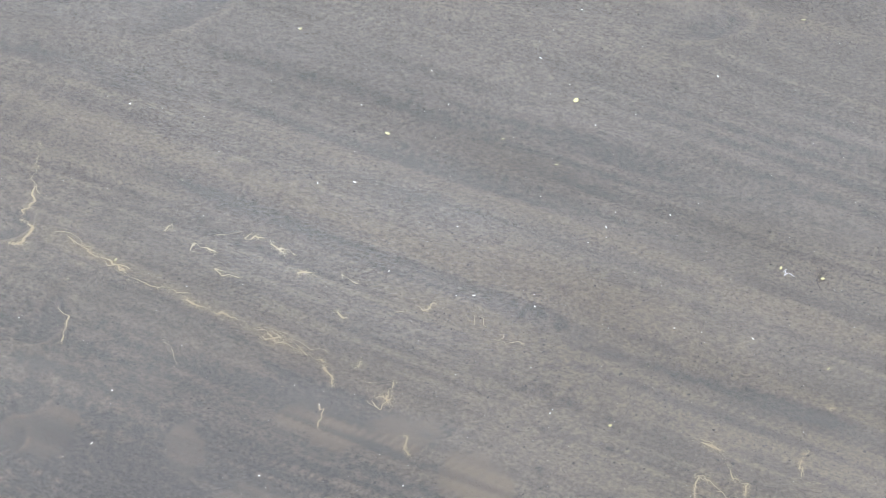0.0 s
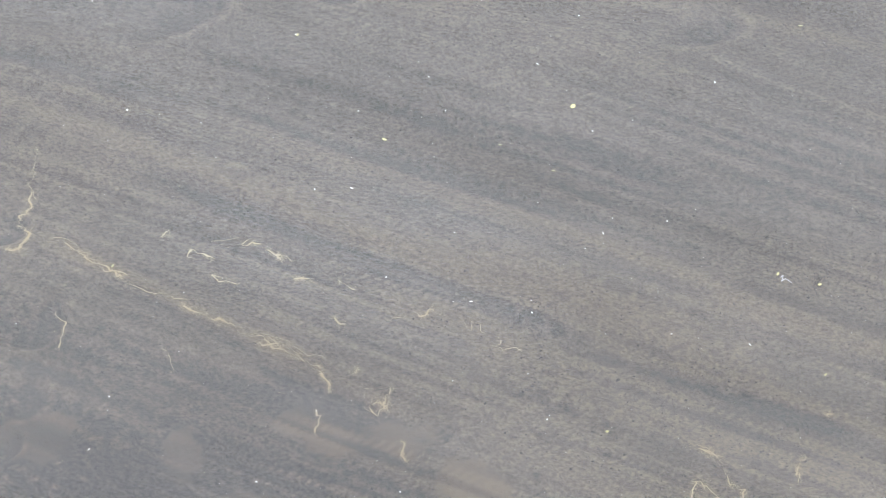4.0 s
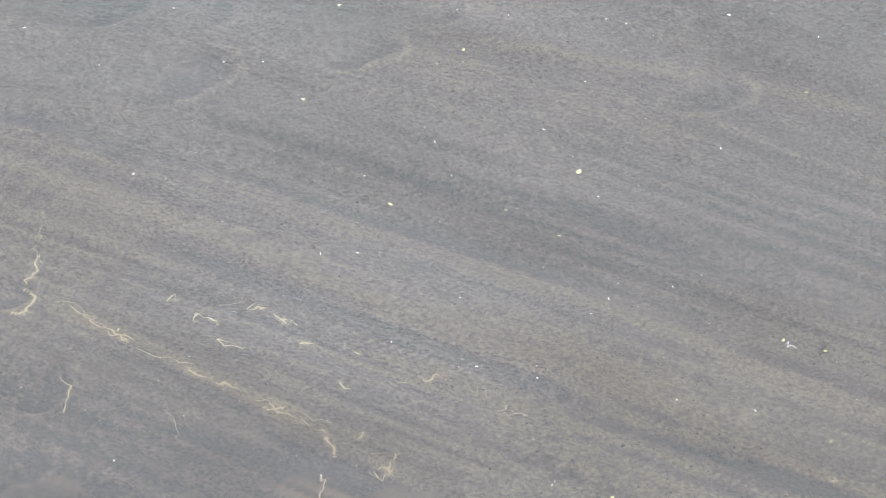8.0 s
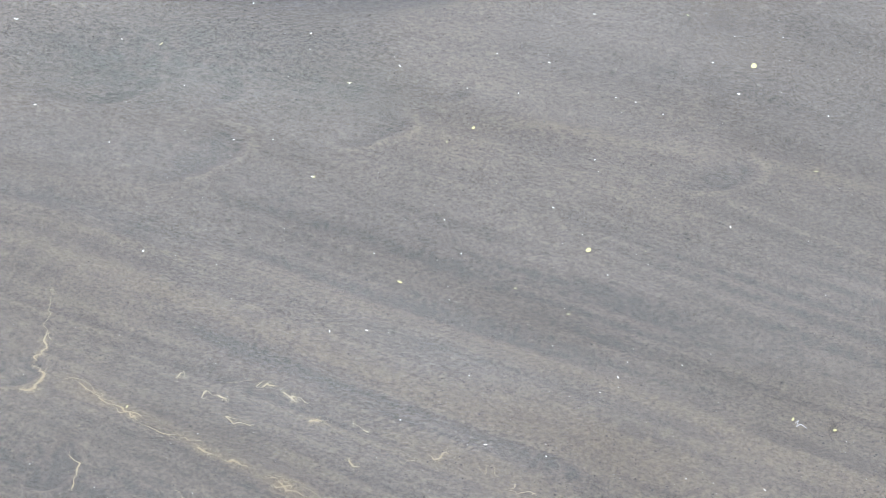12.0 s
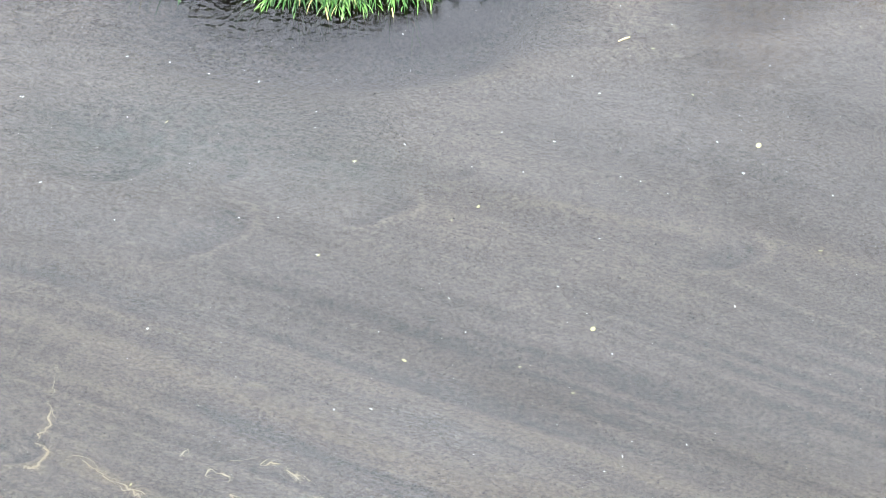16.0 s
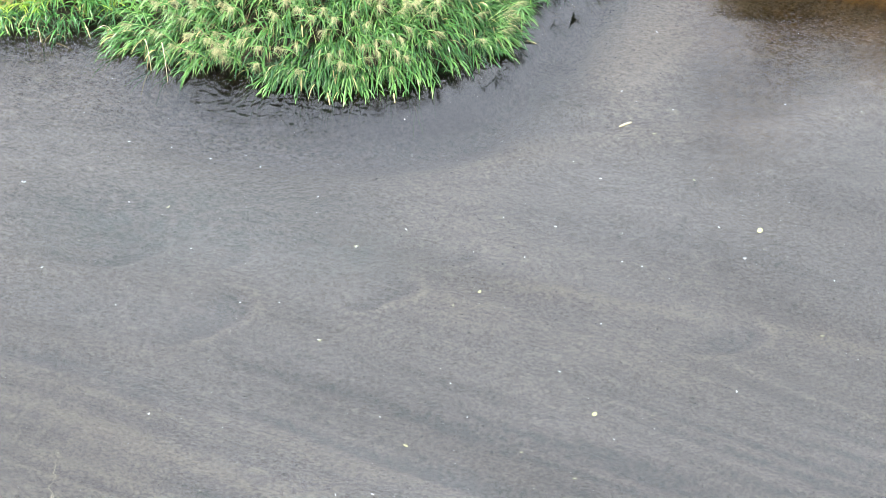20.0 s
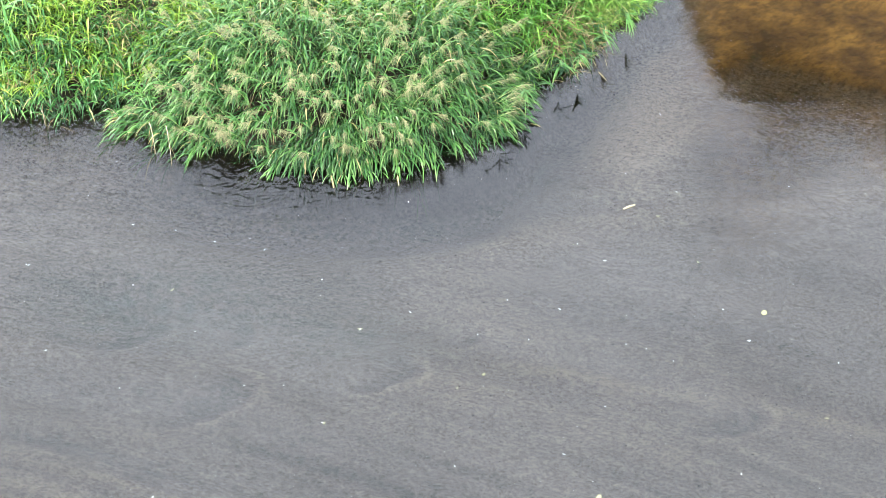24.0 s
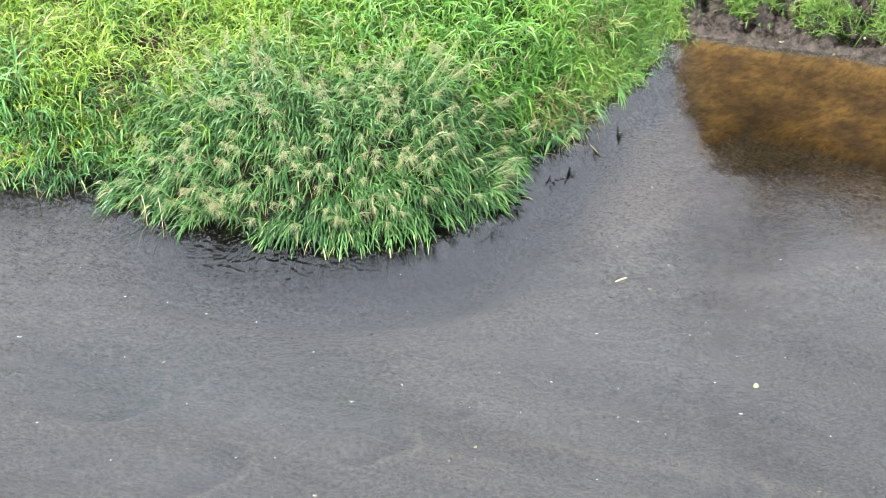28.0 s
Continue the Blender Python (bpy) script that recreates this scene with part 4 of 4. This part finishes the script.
PETALS = [lens_mesh("petal", 0.026, 0.013, PALE, 0.012, 11), lens_mesh("petal", 0.04, 0.012, PALE, 0.015, 12), lens_mesh("petal", 0.02, 0.015, PALE, 0.006, 13)]
SPOTS = [(-1.53, 27.85), (-3.46, 26.66), (-0.78, 26.61), (1.27, 22.09), (3.52, 23.09), (2.67, 23.25), (2.71, 24.88), (0.48, 23.74), (-0.31, 21.15), (-1.83, 21.3), (-3.63, 21.75), (-3.45, 22.46), (3.38, 27), (1.98, 24.71), (1.77, 24.49), (0.23, 26.6), (-0.85, 25.42), (-0.46, 24.1), (1.15, 23.57)]
SPOTS += [(-4, 31.31), (-3.46, 31.2), (-2.96, 30.99), (-2.33, 30.84), (-0.54, 31.72), (-1.6, 30.3), (-0.5, 29.72), (-2.01, 28.47), (-3.97, 28.43), (1.91, 30.63), (1.58, 30.94), (3.33, 29.76), (3.62, 29.21), (2.68, 28.87), (1.83, 28.11), (3.38, 27.01), (1.92, 26.26), (0.94, 29.24), (1.32, 27.33), (-5.28, 30.58), (0.04, 27.14)]
SPOTS += [(-4.91, 29.07), (-3.12, 29.39), (-2.48, 28.47), (-1.11, 29.42), (0.32, 29.33), (2.23, 32.25), (2.73, 33.4), (4.3, 32), (4.67, 28.83), (3.61, 29.22), (2.36, 29.08), (2.87, 31.9), (-5.25, 30.57), (-3.93, 30.21), (-3.47, 26.66), (-1.27, 25.41), (0.31, 24.74), (0.69, 29.93), (1.33, 29.77), (2.12, 29.16)]
for i, (fx, fy) in enumerate(SPOTS):
    float_at("floating_petal", PETALS[i % 3], fx, fy, (i * 77) % 180, "small white petal floating on the river", "petal", "white petals afloat")


def strewn(name, material, n, size, z, label, category, lumps, seed):
    """A great many small bits over the river: flat diamonds a few millimetres thick."""
    rng = np.random.default_rng(seed)
    x, y = rng.uniform(-7.2, 7.2, n * 3), rng.uniform(19.8, 36.3, n * 3)
    keep = (inland(x, y) < -0.25 - 1.6 * (x > 2.6) * (z is afloat)) & (fbm(x * 0.45, y * 0.45, seed, 3) * lumps + rng.random(n * 3) * (1 - lumps) > 0.62 - 0.2 * step(-1.5, 2.5, x))
    x, y = x[keep][:n], y[keep][:n]
    n = len(x)
    zz = z(x, y)
    az = rng.uniform(0, 2 * np.pi, n)
    long = rng.uniform(*size, n) * rng.choice([1, 1, 1, 1.6], n)
    wide = long * rng.uniform(0.3, 0.9, n)
    c, s = np.cos(az), np.sin(az)
    ring = [(1, 0, 0), (0, 1, 0), (-1, 0, 0), (0, -1, 0), (0.1, 0.1, 1)]
    verts = np.empty((n, 5, 3))
    for k, (u, w, h) in enumerate(ring):
        verts[:, k, 0] = x + u * long / 2 * c - w * wide / 2 * s
        verts[:, k, 1] = y + u * long / 2 * s + w * wide / 2 * c
        verts[:, k, 2] = zz + h * wide * 0.3
    quad = np.array([[0, 1, 4], [1, 2, 4], [2, 3, 4], [3, 0, 4]])
    faces = ((np.arange(n) * 5)[:, None, None] + quad[None]).reshape(-1, 3)
    ob = mesh_object(name, verts.reshape(-1, 3), faces, material, smooth=False)
    return tagged(ob, label, category, kind="stuff")


def afloat(x, y):
    return np.full(len(x), 0.002)


def on_bed(x, y):
    return bed_relief(x, y)[0] - 0.015


strewn("floating_specks", PALE, 1000, (0.006, 0.013), afloat, "tiny pale specks of blossom drifting on the water", "petals", 0.25, 201)
strewn("floating_crumbs", YELLOW, 300, (0.006, 0.013), afloat, "tiny yellowish plant crumbs drifting on the water", "leaves", 0.25, 202)
strewn("dark_bed_litter", LITTER, 6500, (0.009, 0.028), on_bed, "dark rotted leaf crumbs lying on the river bed", "litter", 0.5, 203)
strewn("pale_bed_grit", STONE, 3000, (0.012, 0.03), on_bed, "grey pebbles lying on the silty river bed", "pebbles", 0.5, 204)
for i, (fx, fy) in enumerate(((0.86, 25.96), (1.11, 25.25), (3.4, 22.4), (0.51, 26.06))):
    float_at("sodden_leaf", lens_mesh("sodden_leaf", 0.055, 0.026, DARKBIT, 0.01, 300 + i), fx, fy, 60 + 13 * i, "sodden dark leaf lying at the water's surface", "leaf", "dark leaves in the river")

# stick, torn film and a knot of plant debris
(ax, ay), (bx, by) = (2.18, 31.58), (2.33, 31.66)
v, f = tube([Vector((ax, ay, 0.004)), Vector(((ax + bx) / 2, (ay + by) / 2 + 0.004, 0.007)), Vector((bx, by, 0.005))], (0.012, 0.014, 0.010), 7)
tagged(mesh_object("floating_stick", v, f, WOOD), "short bleached stick floating on the river", "stick")
pts = [(3.92, 24.03), (3.96, 24.07), (3.93, 23.98), (3.98, 24.02), (4.04, 23.96)]
film_root = new("torn_film")
film_root.location = (pts[0][0], pts[0][1], 0.003)
for k in range(4):
    a, b = Vector((*pts[k], 0.004)), Vector((*pts[k + 1], 0.006))
    v, f = tube([a - film_root.location, (a + b) / 2 - film_root.location + Vector((0, 0, 0.004)), b - film_root.location], (0.002, 0.0034, 0.002), 5)
    mesh_object("strip", v, f, PLASTIC, film_root)
tagged(film_root, "twisted scrap of white film floating on the water", "litter")
kx, ky = (4.32, 23.93)
knot = new("plant_debris")
knot.location = (kx, ky, 0.003)
w, g, al = blades(RNG.normal(0, 0.03, (40, 3)) * np.array([1, 1.6, 0.1]), heading(RNG.normal(1.25, 0.3, 40), RNG.normal(0, 0.1, 40)), RNG.uniform(0.04, 0.1, 40), RNG.uniform(0.003, 0.007, 40), np.zeros(40))
tagged(mesh_object("fibres", w, g, DARKBIT, knot, {"along": al}, smooth=False), "dark tangled fibres")
bit = new("leaf", lens_mesh("leaf", 0.045, 0.03, YELLOW, 0.01, 77))
bit.parent = knot
bit.location = (0.03, -0.01, 0.012)
tagged(knot, "dark tangle of plant fibres with a yellow leaf afloat", "debris")


def clods():
    rng = np.random.default_rng(401)
    n = 4200
    x, y = rng.uniform(3.1, 7.4, n), rng.uniform(36.0, 38.0, n)
    keep = inland(x, y) > 0.05
    x, y = x[keep], y[keep]
    n = len(x)
    size = rng.uniform(0.015, 0.05, n) * rng.choice([1, 1, 1.7], n)
    ring = np.array([(math.cos(a), math.sin(a)) for a in np.arange(6) * math.pi / 3])
    verts = np.empty((n, 7, 3))
    z = land_height(x, y)
    for k in range(6):
        s = size * rng.uniform(0.7, 1.2, n)
        verts[:, k] = np.stack([x + ring[k, 0] * s, y + ring[k, 1] * s * 0.8, z - 0.02], -1)
    verts[:, 6] = np.stack([x + size * 0.2, y, z + size * rng.uniform(0.5, 1.0, n)], -1)
    tri = np.array([[k, (k + 1) % 6, 6] for k in range(6)])
    faces = ((np.arange(n) * 7)[:, None, None] + tri[None]).reshape(-1, 3)
    ob = mesh_object("mud_clods", verts.reshape(-1, 3), faces, GROUND, attrs={"fines": np.zeros(n * 7), "weedy": np.zeros(n * 7), "ochre": np.zeros(n * 7), "silt": np.zeros(n * 7), "iron": np.zeros(n * 7), "land": np.ones(n * 7), "mud": np.ones(n * 7)})
    return tagged(ob, "crumbled lumps of wet brown mud on the bank", "mud", kind="stuff")


clods()
for i, (fx, fy) in enumerate(((4.63, 36.38), (5.34, 36.19), (4.03, 36.91), (3.36, 36.88), (5.1, 36.63), (5.79, 36.51), (4.39, 37.11))):
    ob = new("fallen_leaf", lens_mesh("fallen_leaf", 0.07, 0.035, YELLOW if i < 3 else WOOD, 0.02, 500 + i))
    ob.matrix_basis = pose(fx, fy, float(land_height(fx, fy)) + 0.012, 8, 5, 50 * i)
    tagged(ob, "fallen yellow leaf lying on wet mud", "leaf", "fallen leaves on the mud")
